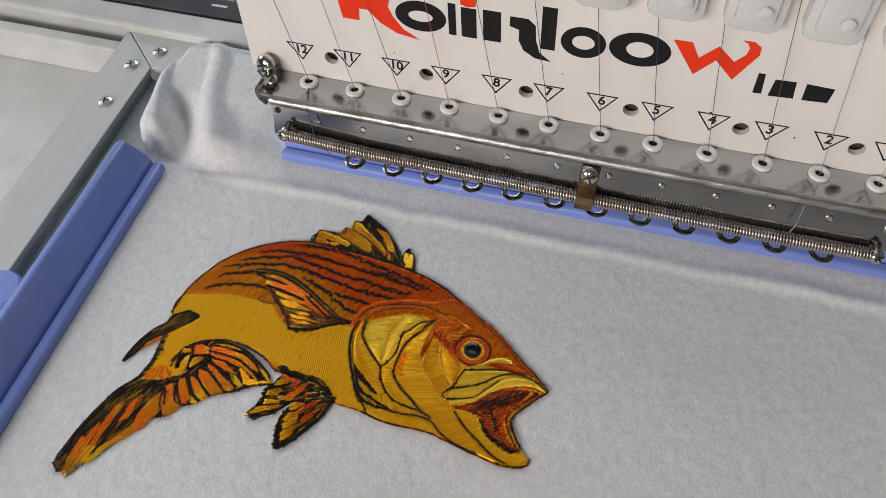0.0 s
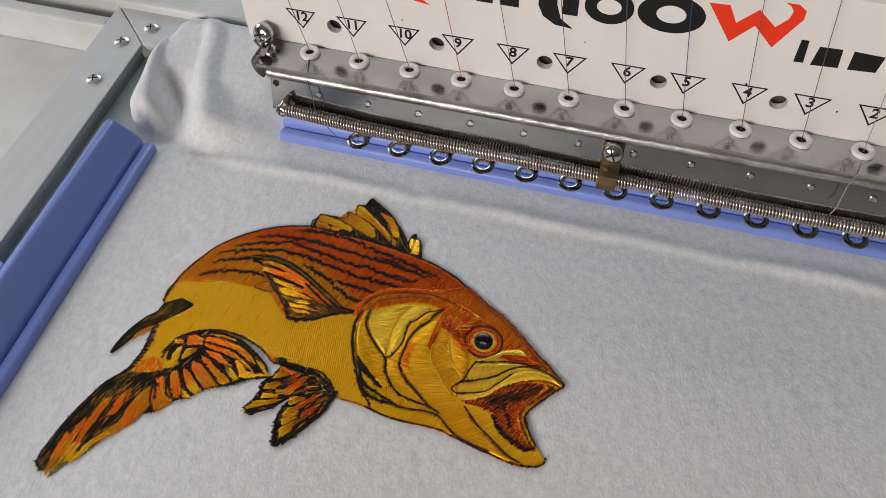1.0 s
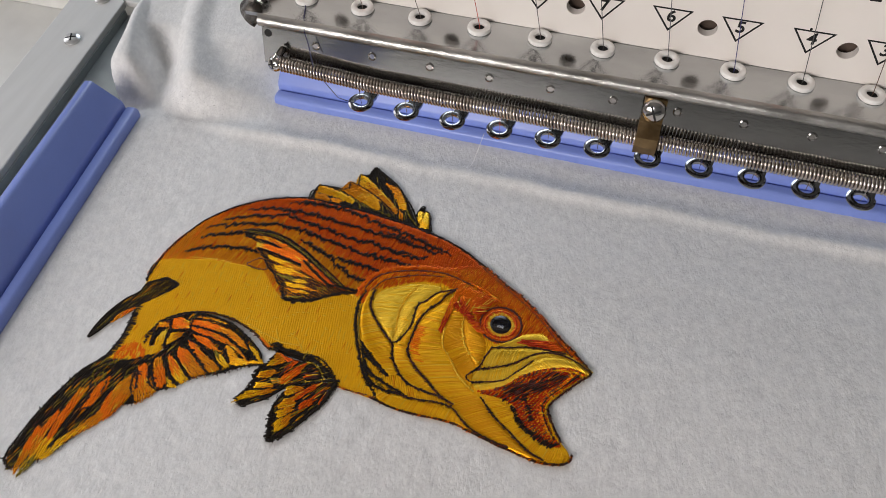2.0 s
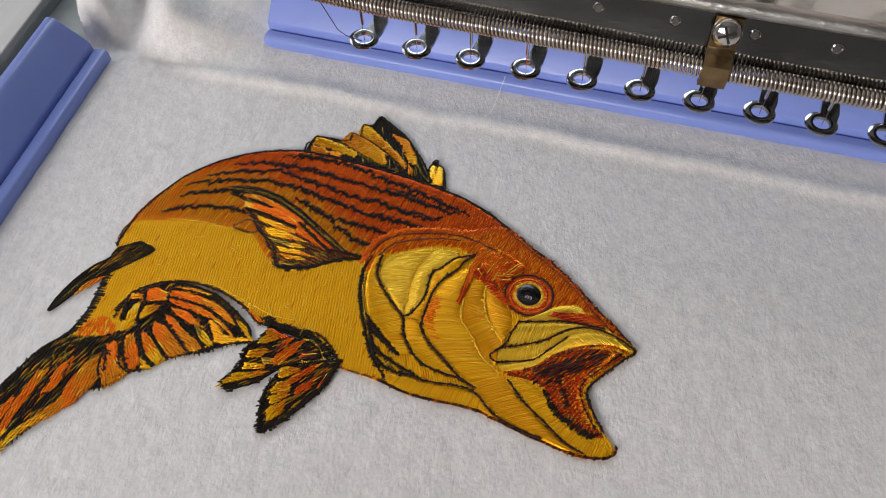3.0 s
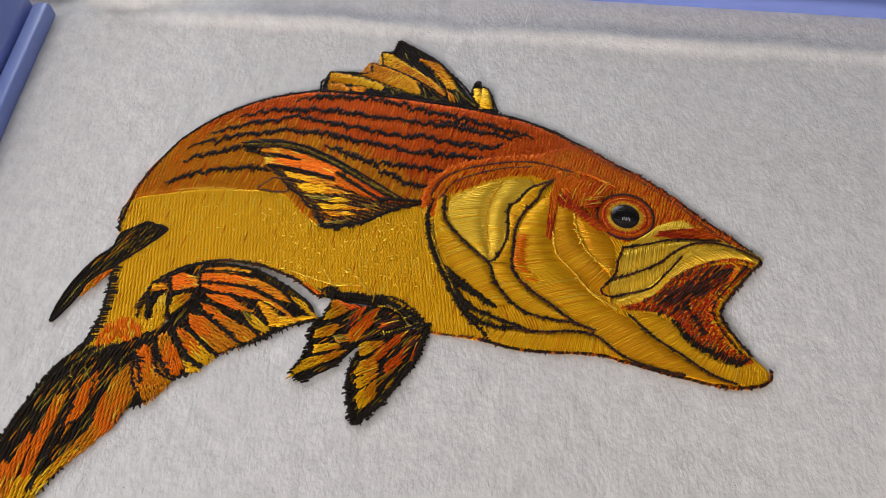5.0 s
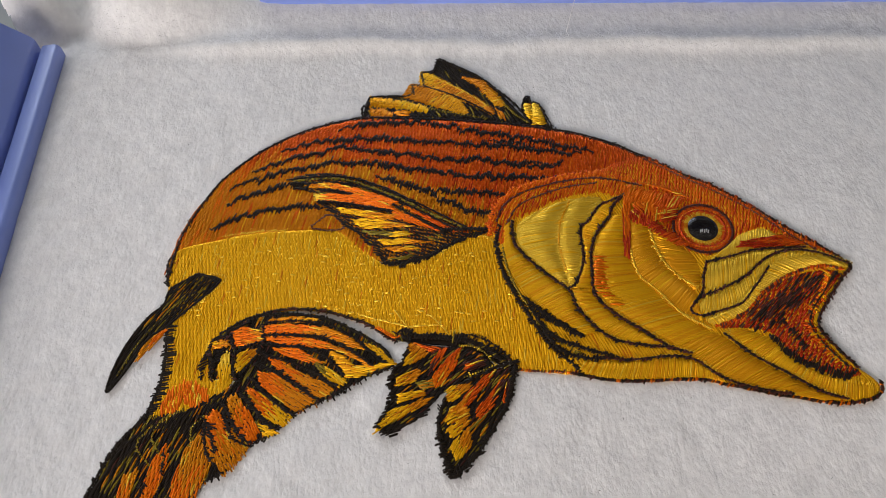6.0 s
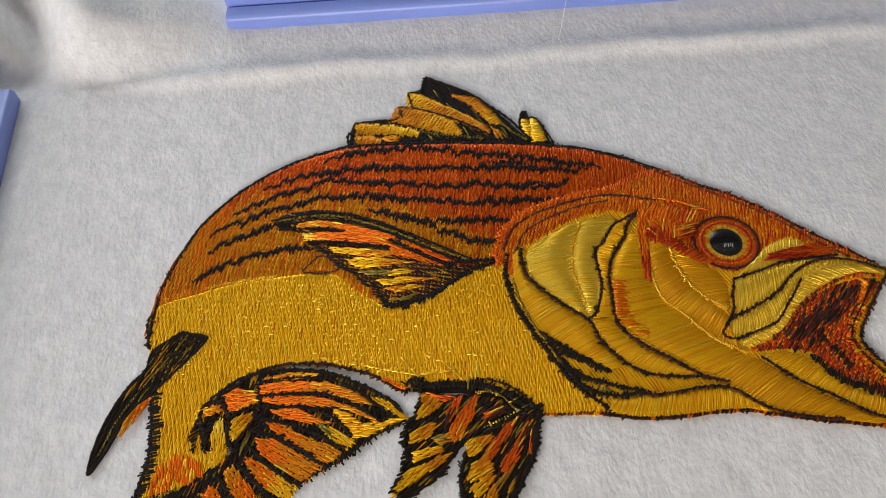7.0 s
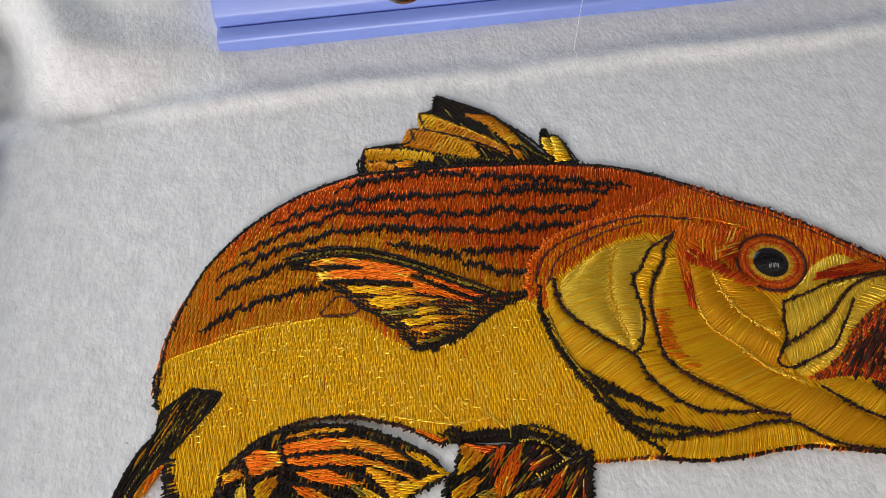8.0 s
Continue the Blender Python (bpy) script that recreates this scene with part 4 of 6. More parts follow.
def head_thread(x, y):
    return mix("ochre", 0.85, "gold", 0.15) if -2.8 < x < -0.4 and -2.6 < y < 0.3 else mix("gold", 0.93, "pale", 0.04, "amber", 0.03)


head_work.fill(HEAD, 112, head_thread, 0.023, 0.7)
CROWN = np.vstack([smooth_path([(-5.32, 0.02), (-5.08, 0.73), (-4.46, 1.23), (-3.54, 1.58), (-2.45, 1.77), (-1.50, 2.18), (-1.06, 2.12), (-0.25, 1.61), (0.54, 1.18), (1.30, 0.60), (2.03, -0.02), (2.66, -0.49), (3.25, -1.02)], 0.1),
                   smooth_path([(2.59, -0.60), (2.05, -0.38), (1.46, 0.03), (0.91, -0.10), (0.46, -0.40), (-0.14, -0.75), (-0.74, -0.35), (-1.04, 0.24), (-1.39, 0.60), (-1.85, 0.91), (-2.65, 1.11), (-3.44, 0.92), (-4.24, 0.51), (-4.78, 0.11), (-4.88, -0.38), (-5.07, -0.38)], 0.1)])
head_work.fill(CROWN, 68, lambda x, y: mix("rust", 0.36, "orange", 0.54, "red", 0.1) if y < np.interp(x, [-5, -3, -1, 1, 3], [1.6, 2.0, 1.6, 0.7, -0.7]) else mix("rust", 0.9, "orange", 0.1), 0.027, 0.4, 0.014, 0.12)
OPERCLE = smooth_path([(-4.64, -0.06), (-4.33, 0.35), (-3.45, 0.79), (-2.61, 0.95), (-2.48, 0.72), (-2.85, 0.26), (-3.08, -0.04), (-3.09, -0.66), (-3.19, -1.28), (-3.33, -1.58), (-3.59, -1.58), (-4.10, -1.15), (-4.50, -0.67)], 0.1, True)
# pale gill cover: the satin highlight is put into the thread colour
head_work.fill(OPERCLE, 22, lambda x, y: mix("pale", 0.93, "gold", 0.07), 0.027, 0.5, 0.024, 0.05)
head_work.fill(smooth_path([(-2.54, 0.67), (-2.34, 0.37), (-2.66, -0.11), (-2.88, -0.69), (-2.98, -1.37), (-3.38, -1.61), (-3.15, -0.88), (-3.04, -0.06)], 0.1, True), 30, lambda x, y: mix("pale", 0.85, "gold", 0.15), 0.036, 0.4, 0.03)
MAXILLA = smooth_path([(-0.15, -0.97), (0.35, -0.57), (0.86, -0.16), (1.45, -0.01), (1.81, -0.33), (2.59, -0.63), (3.28, -1.04), (2.64, -1.05), (1.87, -1.24), (1.15, -1.67), (0.60, -2.22), (0.20, -2.50), (-0.21, -2.62), (-0.50, -2.40), (-0.72, -2.23), (-0.39, -1.79), (-0.27, -1.31)], 0.1, True)
head_work.fill(MAXILLA, 62, lambda x, y: mix("pale", 0.92, "gold", 0.08), 0.027, 0.4, 0.022, 0.03)
head_work.fill([(0.91, -0.44), (1.36, -0.25), (1.71, -0.33), (1.76, -0.53), (1.26, -0.52), (0.91, -0.55)], 20, lambda x, y: mix("rust", 0.7, "red", 0.3), 0.036, 0.3, 0.036)
for pts in ([(-0.23, -1.30), (0.26, -1.25), (0.86, -1.06), (1.36, -0.86)], [(0.07, -2.39), (0.56, -2.16), (1.01, -1.72), (1.46, -1.33)], [(1.21, -0.48), (1.66, -0.41), (2.15, -0.51)]):
    head_work.line(pts, 0.045, "maroon", 35, 0.035, 0.042, 0.5)
# the underside of the jaw, satin across
head_work.fill(smooth_path([(-3.43, -3.70), (-2.83, -3.48), (-2.03, -3.52), (-1.23, -3.44), (-0.74, -3.62), (-0.19, -4.00), (-0.84, -3.88), (-2.18, -3.93), (-2.87, -3.89)], 0.1, True), 100, lambda x, y: mix("gold", 0.9, "pale", 0.1), 0.034, 0.5, 0.022, 0.03)
head_work.fill(smooth_path([(-0.03, -2.88), (0.56, -3.43), (1.26, -3.89), (2.25, -4.35), (2.90, -4.25), (3.05, -4.03), (2.65, -3.87), (2.15, -3.91), (1.56, -3.64), (1.06, -3.09), (0.56, -2.76)], 0.1, True), 70, lambda x, y: mix("gold", 0.93, "pale", 0.07), 0.034, 0.6, 0.022, 0.03)
# the padded satin bands of the gill cover, cheek, lips and jaw
def golden(u):
    return mix("gold", 0.66, "ochre", 0.3, "pale", 0.04)


def paler(u):
    return mix("pale", 0.9, "gold", 0.1)


def deeper(u):
    return mix("ochre", 0.85, "gold", 0.15)


VEIN = [(-3.29, 0.82), (-3.54, 0.19), (-3.63, -0.49), (-3.48, -1.56)]
for left, right, pick, bulge in (
    ([(-4.04, 0.49), (-4.64, -0.06), (-4.50, -0.67), (-3.63, -1.56)], VEIN, paler, 0.09),
    (VEIN, [(-2.54, 0.91), (-2.89, 0.23), (-3.09, -0.20), (-3.18, -1.27), (-3.43, -1.56)], paler, 0.07),
    ([(-1.90, 0.98), (-2.34, 0.76), (-2.58, 0.63), (-2.85, 0.22), (-3.08, -0.04), (-3.07, -0.83), (-3.19, -1.28), (-3.45, -1.66)], [(-1.90, 0.98), (-2.20, 0.68), (-2.35, 0.32), (-2.66, -0.11), (-2.86, -0.63), (-2.90, -1.24), (-2.93, -1.66)], golden, 0.06),
    ([(-3.50, -1.74), (-3.28, -2.28), (-2.79, -2.85), (-2.27, -3.08), (-1.43, -3.18)], [(-2.90, -1.76), (-2.65, -2.19), (-2.25, -2.53), (-1.88, -2.78), (-1.38, -3.12)], golden, 0.06),
    ([(-4.93, 0.01), (-4.97, -0.67), (-4.77, -1.36), (-4.42, -1.95), (-3.92, -2.45), (-3.32, -2.89)], [(-4.76, 0.20), (-4.71, -0.43), (-4.45, -0.84), (-4.00, -1.30), (-3.50, -1.74), (-3.28, -2.28), (-2.88, -2.79)], golden, 0.06),
    ([(-2.24, 0.37), (-2.59, -0.11), (-2.82, -0.63), (-2.86, -1.24), (-2.86, -1.82), (-2.61, -2.19), (-2.23, -2.49), (-1.83, -2.73), (-1.23, -3.17)], [(-1.79, 0.36), (-1.94, -0.12), (-1.96, -0.60), (-1.79, -1.33), (-1.39, -1.77), (-1.13, -2.14), (-0.83, -2.43), (-0.53, -2.63), (-0.33, -2.78)], golden, 0.09),
    ([(-1.79, 0.36), (-1.96, -0.60), (-1.79, -1.33), (-1.39, -1.77), (-0.93, -2.24), (-0.48, -2.63)], [(-1.29, 0.45), (-1.36, -0.27), (-1.17, -0.93), (-0.84, -1.38), (-0.53, -1.81), (-0.53, -2.24)], deeper, 0.08),
    ([(-1.32, 0.25), (-1.34, -0.27), (-1.14, -0.93), (-0.83, -1.38), (-0.53, -1.71)], [(-0.79, -0.25), (-0.59, -0.59), (-0.34, -0.92), (-0.33, -1.29), (-0.41, -1.62)], deeper, 0.07),
    ([(-0.33, -2.45), (0.27, -2.15), (0.71, -1.73), (1.30, -1.09), (1.86, -0.77), (2.55, -0.75)], [(-0.18, -2.63), (0.60, -2.23), (1.15, -1.68), (1.86, -1.26), (2.60, -1.06), (3.15, -1.07)], paler, 0.06),
    ([(-0.39, -1.88), (0.17, -1.65), (0.73, -1.33), (1.30, -0.84), (1.86, -0.62)], [(-0.53, -2.33), (0.41, -2.08), (0.84, -1.63), (1.30, -1.07), (1.86, -0.75)], paler, 0.05),
    ([(-0.15, -0.97), (0.43, -0.81), (1.16, -0.61), (1.86, -0.57)], [(-0.33, -1.81), (0.17, -1.63), (0.73, -1.32), (1.30, -0.86), (1.76, -0.65)], paler, 0.06),
    ([(0.35, -0.57), (0.86, -0.15), (1.45, -0.01), (1.81, -0.31)], [(-0.04, -0.94), (0.43, -0.79), (1.16, -0.59), (1.76, -0.53)], paler, 0.05),
    ([(-0.03, -2.88), (0.56, -3.41), (1.21, -3.84), (1.79, -4.20), (2.35, -4.38), (2.90, -4.30)], [(0.51, -2.74), (1.04, -2.99), (1.41, -3.49), (1.86, -3.75), (2.35, -3.93), (2.95, -4.00)], golden, 0.07),
    ([(-0.35, -2.78), (-0.03, -2.90), (0.56, -3.43), (1.21, -3.86), (1.79, -4.22), (2.30, -4.37)], [(-1.23, -3.27), (-0.86, -3.47), (-0.45, -3.78), (-0.14, -3.96), (0.76, -4.18), (1.79, -4.40)], deeper, 0.09),
    ([(-3.23, -3.49), (-2.23, -3.49), (-1.41, -3.40), (-0.86, -3.47), (-0.34, -3.87)], [(-3.43, -3.74), (-2.87, -3.90), (-2.18, -3.93), (-0.84, -3.89), (-0.24, -4.00)], golden, 0.06),
):
    head_work.satin(left, right, pick, bulge * (0.5 if bulge > 0.065 else 0.7))
# red and orange streaks that run down over the cheek
head_work.field([(-1.84, 0.33), (-1.42, 0.64), (-0.89, 0.51), (-1.09, 0.31), (-1.47, 0.13)], "red", "orange", 0.5, lift=0.07, ragged=0.14, turn=65)
head_work.field([(-1.86, 1.13), (-1.71, 1.13), (-1.83, 0.41), (-1.94, -0.72), (-2.06, -0.59), (-2.02, 0.27)], "orange", "red", 0.75, lift=0.07, ragged=0.14, turn=0)
head_work.field([(-1.42, 0.31), (-1.08, -0.06), (-0.49, -0.50), (-0.83, -0.37), (-1.30, 0.01)], "red", "rust", 0.5, lift=0.07, ragged=0.14, turn=65)
head_work.field([(-1.71, 1.15), (-1.03, 0.97), (-0.49, 0.86), (-0.72, 0.59), (-1.39, 0.77), (-1.80, 0.82)], "orange", "rust", 0.6, lift=0.07, ragged=0.14, turn=65)
head_work.field([(-1.15, 0.61), (-0.74, 0.55), (-0.74, 0.26), (-1.00, 0.18)], "rust", "red", 0.5, lift=0.07, ragged=0.14, turn=65)
head_work.field([(-1.62, 0.71), (-1.41, 0.68), (-1.63, 0.30), (-1.76, 0.36)], "orange", "red", 0.5, lift=0.07, ragged=0.14, turn=65)
head_work.field([(-2.71, -0.54), (-2.61, -0.67), (-2.68, -1.33), (-2.47, -1.93), (-2.23, -2.24), (-2.25, -2.38), (-2.64, -2.08), (-2.92, -1.66), (-2.88, -1.16)], "orange", "gold", 0.8, lift=0.066, pitch=0.07, ragged=0.16, turn=75, grow=0.8)
head_work.field([(0.77, -0.56), (0.88, -0.40), (1.75, -0.23), (2.22, -0.46), (1.49, -0.53)], "red", "rust", 0.5, lift=0.075)
head_work.line([(-1.36, 1.33), (-0.89, 1.19), (-0.39, 0.93)], 0.09, lambda u: mix("orange", 0.8, "pale", 0.2), 70, 0.05, 0.075)
head_work.line([(-5.05, 0.07), (-5.15, -0.49), (-4.99, -1.27), (-4.70, -1.92), (-4.45, -2.37), (-4.07, -3.04), (-3.61, -3.51), (-3.37, -3.74)], 0.11, "black", 10, 0.03, 0.03, 0.5)
head_work.feather([(-4.98, 0.11), (-5.10, -0.47), (-4.97, -1.26), (-4.66, -1.95), (-4.37, -2.45), (-4.02, -2.99)], "black", 0.08, 0.22, 25)
head_work.line([(-5.00, -0.57), (-4.88, -1.26), (-4.60, -1.91), (-4.32, -2.35)], 0.05, "olive", 30, 0.04, 0.042, 0.4)
head_work.line([(-5.28, -0.18), (-5.31, 0.13), (-5.06, 0.74), (-4.46, 1.25), (-3.39, 1.58), (-2.45, 1.68), (-1.41, 1.40)], 0.16, lambda u: mix("orange", 0.55, "rust", 0.45), 5, 0.034, 0.022)
head_work.line([(-5.13, 0.21), (-4.88, 0.74), (-4.34, 1.12), (-3.34, 1.44), (-2.45, 1.53), (-1.41, 1.30)], 0.055, "maroon", 30, 0.03, 0.034)
head_work.line([(-4.88, 0.11), (-4.63, 0.59), (-4.24, 0.88), (-3.34, 1.24), (-2.55, 1.38)], 0.05, "maroon", 30, 0.04, 0.034)
for pts, w in (([(-4.76, 0.20), (-4.71, -0.43), (-4.45, -0.84), (-4.00, -1.30), (-3.50, -1.74), (-3.28, -2.28), (-2.79, -2.85), (-2.27, -3.08), (-1.43, -3.18)], 0.065), ([(-1.85, 1.01), (-2.29, 0.80), (-2.58, 0.63), (-2.85, 0.22), (-3.08, -0.04), (-3.07, -0.83), (-3.19, -1.28), (-3.33, -1.58), (-3.50, -1.71)], 0.06), ([(-1.85, 1.01), (-2.20, 0.68), (-2.35, 0.32), (-2.66, -0.11), (-2.86, -0.63), (-2.90, -1.24), (-2.90, -1.82), (-2.65, -2.19), (-2.25, -2.53), (-1.88, -2.78), (-1.36, -3.17), (-0.87, -3.32)], 0.065), ([(-2.93, -3.43), (-2.23, -3.49), (-1.41, -3.40), (-0.86, -3.47), (-0.45, -3.78), (-0.17, -3.96), (0.36, -4.14), (1.15, -4.29)], 0.055), ([(-0.07, -2.84), (0.48, -3.36), (1.15, -3.79), (1.79, -4.20), (2.30, -4.38)], 0.055), ([(-0.15, -0.97), (0.43, -0.81), (1.16, -0.61), (2.30, -0.54)], 0.045), ([(-0.39, -1.88), (0.17, -1.65), (0.73, -1.33), (1.30, -0.84), (1.88, -0.63), (2.58, -0.70), (3.25, -1.01)], 0.05), ([(-0.23, -2.32), (0.45, -2.08), (0.87, -1.63), (1.30, -1.09)], 0.045), ([(-0.15, -0.97), (-0.27, -1.31), (-0.39, -1.79), (-0.72, -2.23), (-0.50, -2.40), (-0.23, -2.32)], 0.055)):
    head_work.line(pts, w * 1.15, lambda u: mix("maroon", 0.45, "black", 0.55), 50, 0.028, 0.066, 0.5)
    # pale highlight drawn beside each dark line
    head_work.line([(x + 0.055, y + 0.035) for x, y in pts], 0.05, "pale", 30, 0.07, 0.05, 0.4)
for pts in ([(-1.34, 0.45), (-1.36, -0.27), (-1.17, -0.93), (-0.84, -1.38), (-0.47, -1.65)], [(-1.94, -0.61), (-1.79, -1.33), (-1.39, -1.77), (-0.93, -2.33), (-0.35, -2.72)]):
    # glinting seam of the cheek, drawn in pale stitches
    head_work.line(pts, 0.06, "pale", 20, 0.04, 0.055, 0.6)
head_work.line([(-3.29, 0.78), (-3.54, 0.19), (-3.63, -0.49), (-3.50, -1.27)], 0.035, "ochre", 30, 0.05, 0.05)
for pts in ([(-4.57, -1.90), (-4.13, -2.33), (-3.73, -2.59), (-3.27, -2.92)], [(-4.44, -2.20), (-3.98, -2.87), (-3.38, -3.17), (-2.65, -3.39)], [(-4.22, -2.67), (-3.78, -3.26), (-3.20, -3.45), (-2.51, -3.42)]):
    head_work.line(pts, 0.11, "black", 25, 0.03, 0.06, 0.5, False, True)
head_work.feather([(-4.42, -2.15), (-3.97, -2.50), (-3.57, -2.72), (-3.23, -2.94)], "black", 0.1, 0.26, 60, 0.035, 0.06)
head_work.feather([(-4.32, -2.55), (-3.82, -2.99), (-3.33, -3.24)], "olive", 0.08, 0.2, 60, 0.05, 0.03)
head_work.line([(-1.89, 2.62), (-1.06, 2.14), (-0.25, 1.64), (0.54, 1.20), (1.30, 0.62), (2.03, -0.00), (2.66, -0.47), (3.28, -1.02)], 0.08, lambda u: mix("black", 0.85, "maroon", 0.15))
head_work.line([(-1.25, 2.15), (-0.45, 1.64), (0.35, 1.15), (1.15, 0.60), (1.95, -0.11), (2.55, -0.58)], 0.04, "maroon", 35, 0.04, 0.034)
head_work.line([(3.15, -3.95), (3.12, -4.17), (2.88, -4.35), (2.30, -4.46), (1.79, -4.42), (0.76, -4.25), (-0.17, -4.05), (-0.84, -3.93), (-2.18, -3.98), (-2.87, -3.94), (-3.58, -3.79)], 0.085, lambda u: mix("maroon", 0.35, "black", 0.5, "orange", 0.15), fringe=0.25)
head_work.done(0.020)

# open mouth
MOUTH = smooth_path([(-0.14, -2.69), (0.60, -2.26), (1.15, -1.71), (1.86, -1.32), (2.64, -1.16), (2.95, -1.27), (2.54, -1.77), (2.04, -2.47), (2.17, -2.99), (2.53, -3.53), (2.78, -3.80), (2.32, -3.87), (1.81, -3.65), (1.35, -3.32), (1.02, -2.84), (0.47, -2.69)], 0.1, True)
mouth = Work("mouth", MOUTH, "red", 0.064, "dark red open mouth")
mouth.fill(MOUTH, 48, lambda x, y: mix("red", 0.74, "rust", 0.06, "maroon", 0.2), 0.034, 0.3)
for k in range(150):
    t = rng.uniform()
    x, y = 0.7 + 1.6 * t + rng.normal(0, 0.12), -2.5 + 1.0 * t + rng.normal(0, 0.16)
    if inside(MOUTH, x, y):
        w = rng.uniform(0.08, 0.22)
        mouth.add(mix("maroon", 0.55, "black", 0.45), x - 0.7 * w, y - 0.7 * w, x + 0.7 * w, y + 0.7 * w, 0.012)
mouth.feather([(0.96, -2.89), (1.31, -3.34), (1.81, -3.66), (2.35, -3.87), (2.70, -3.79)], "black", 0.14, 0.34, 60, 0.032)
mouth.feather([(1.26, -2.40), (1.51, -2.80), (1.71, -3.15)], "black", 0.1, 0.35, 40)
mouth.line([(2.67, -1.22), (2.50, -1.66), (2.01, -2.35), (1.91, -2.65), (2.06, -3.05), (2.45, -3.55)], 0.16, lambda u: mix("orange", 0.5, "gold", 0.3, "rust", 0.2), 10, 0.035, 0.014)
mouth.line([(3.28, -1.04), (2.75, -1.65), (2.14, -2.53), (2.36, -3.11), (2.75, -3.64)], 0.08, lambda u: mix("maroon", 0.6, "black", 0.4), 30, 0.03, 0.014)
mouth.line([(2.90, -1.21), (2.46, -1.74), (1.96, -2.45), (2.08, -3.00), (2.50, -3.60)], 0.05, "black", 30, 0.03, 0.024)
mouth.line([(-0.21, -2.65), (0.20, -2.50), (0.60, -2.22), (1.15, -1.67), (1.87, -1.24), (2.57, -1.04), (3.06, -1.15)], 0.08, lambda u: mix("rust", 0.6, "maroon", 0.4), 25, 0.03, 0.016)
mouth.done()

# eye
eye_centre = (-0.07, -0.00)
EYE_RIM = ring_points(*eye_centre, 0.73, 0.70, 40)
eye = Work("eye", EYE_RIM, "orange", 0.070, "orange and gold ringed eye with a glossy black pupil")
for k in range(230):
    a = 2 * math.pi * (k + rng.uniform(0, 0.6)) / 230
    c, s = math.cos(a), math.sin(a)
    for r0, r1, th in ((0.60, 0.73, mix("rust", 0.8, "red", 0.2)), (0.44, 0.62, mix("rust", 0.5, "orange", 0.35, "pale", 0.15)), (0.33, 0.50, mix("pale", 0.75, "amber", 0.25))):
        if k % 2 == 0 or r1 > 0.6:
            eye.add(th, eye_centre[0] + r0 * c, eye_centre[1] + 0.95 * r0 * s, eye_centre[0] + r1 * c, eye_centre[1] + 0.95 * r1 * s)
eye.line(ring_points(*eye_centre, 0.72, 0.69, 40), 0.08, "maroon", 40, 0.035, 0.014, 0.15, True)
eye.line(ring_points(*eye_centre, 0.55, 0.52, 32), 0.05, "red", 40, 0.035, 0.012, 0.15, True)
eye.done()
PUPIL = vary(material("glossy_black", (0.008, 0.008, 0.008), 0.12), (0.012, 0.010, 0.009), (0.006, 0.005, 0.005), 300, 0.15, 2400, (0.06, 0.03))
part("pupil", lathe([(0.38, 0.07), (0.38, 0.09), (0.34, 0.115), (0.25, 0.138), (0.14, 0.15), (0.02, 0.153)], 32, Matrix.Translation((eye_centre[0] + 0.0, eye_centre[1], 0))), PUPIL, eye.ob, "glossy black domed pupil", True)

# the pupil's window highlight, drawn as five light grey stitches
glint = [(eye_centre[0] + dx, eye_centre[1] - 0.16 + dy, eye_centre[0] + dx + 0.02, eye_centre[1] - 0.06 + dy, 0.148 - abs(dx) * 0.05, 0.0) for dx, dy in ((-0.09, 0.0), (-0.05, 0.02), (0.0, 0.0), (0.05, 0.015), (0.09, -0.01))]
stitches("glint_stitches", glint, thread_material("pupil_highlight", (0.55, 0.55, 0.53), (0.35, 0.35, 0.34)), eye.ob, "small grey stitches drawn as the window's reflection in the pupil", 0.016)

# dorsal fins
DORSAL = [(-8.65, 3.47), (-8.62, 4.07), (-8.50, 4.31), (-7.47, 4.37), (-7.27, 4.69), (-7.00, 4.84), (-7.12, 5.24), (-6.78, 5.36), (-6.62, 5.75), (-6.21, 5.59), (-5.54, 5.19), (-4.92, 4.51), (-4.41, 3.78), (-4.06, 3.33), (-5.27, 3.39), (-6.29, 3.48), (-7.64, 3.54)]
dorsal = Work("dorsal_fin", DORSAL, "black", 0.026, "amber spiny dorsal fin edged in black")
dorsal.fill(DORSAL, 115, lambda x, y: mix("black", 0.9, "olive", 0.1), 0.034, 0.35)
dorsal.field([(-7.02, 5.17), (-6.77, 5.10), (-6.33, 4.80), (-5.90, 4.52), (-5.47, 4.17), (-5.24, 3.94), (-5.19, 3.76), (-5.43, 3.92), (-5.91, 4.23), (-6.45, 4.51), (-7.00, 4.72)], "gold", "amber", 0.25, turn=70)
dorsal.field([(-7.31, 4.74), (-7.00, 4.68), (-6.45, 4.44), (-6.08, 4.20), (-5.92, 3.90), (-5.88, 3.76), (-6.15, 3.81), (-6.69, 4.01), (-7.12, 4.21), (-7.51, 4.32)], "amber", "ochre", 0.5, turn=70)
dorsal.field([(-5.93, 5.04), (-5.60, 4.95), (-5.37, 4.90), (-5.12, 4.55), (-4.89, 4.18), (-4.85, 4.03), (-5.04, 4.07), (-5.24, 4.34), (-5.50, 4.72)], "amber", "ochre", 0.6, turn=70)
dorsal.field([(-8.44, 4.28), (-7.95, 4.20), (-7.45, 4.12), (-7.01, 3.96), (-6.96, 3.78), (-7.34, 3.87), (-7.83, 3.96), (-8.41, 3.99)], "ochre", "gold", 0.5, turn=80)
dorsal.field([(-8.46, 3.85), (-8.11, 3.85), (-7.86, 3.72), (-7.91, 3.58), (-8.32, 3.56)], "amber", turn=80)
dorsal.field([(-7.78, 3.78), (-7.45, 3.84), (-7.43, 3.66), (-7.64, 3.64)], "amber")
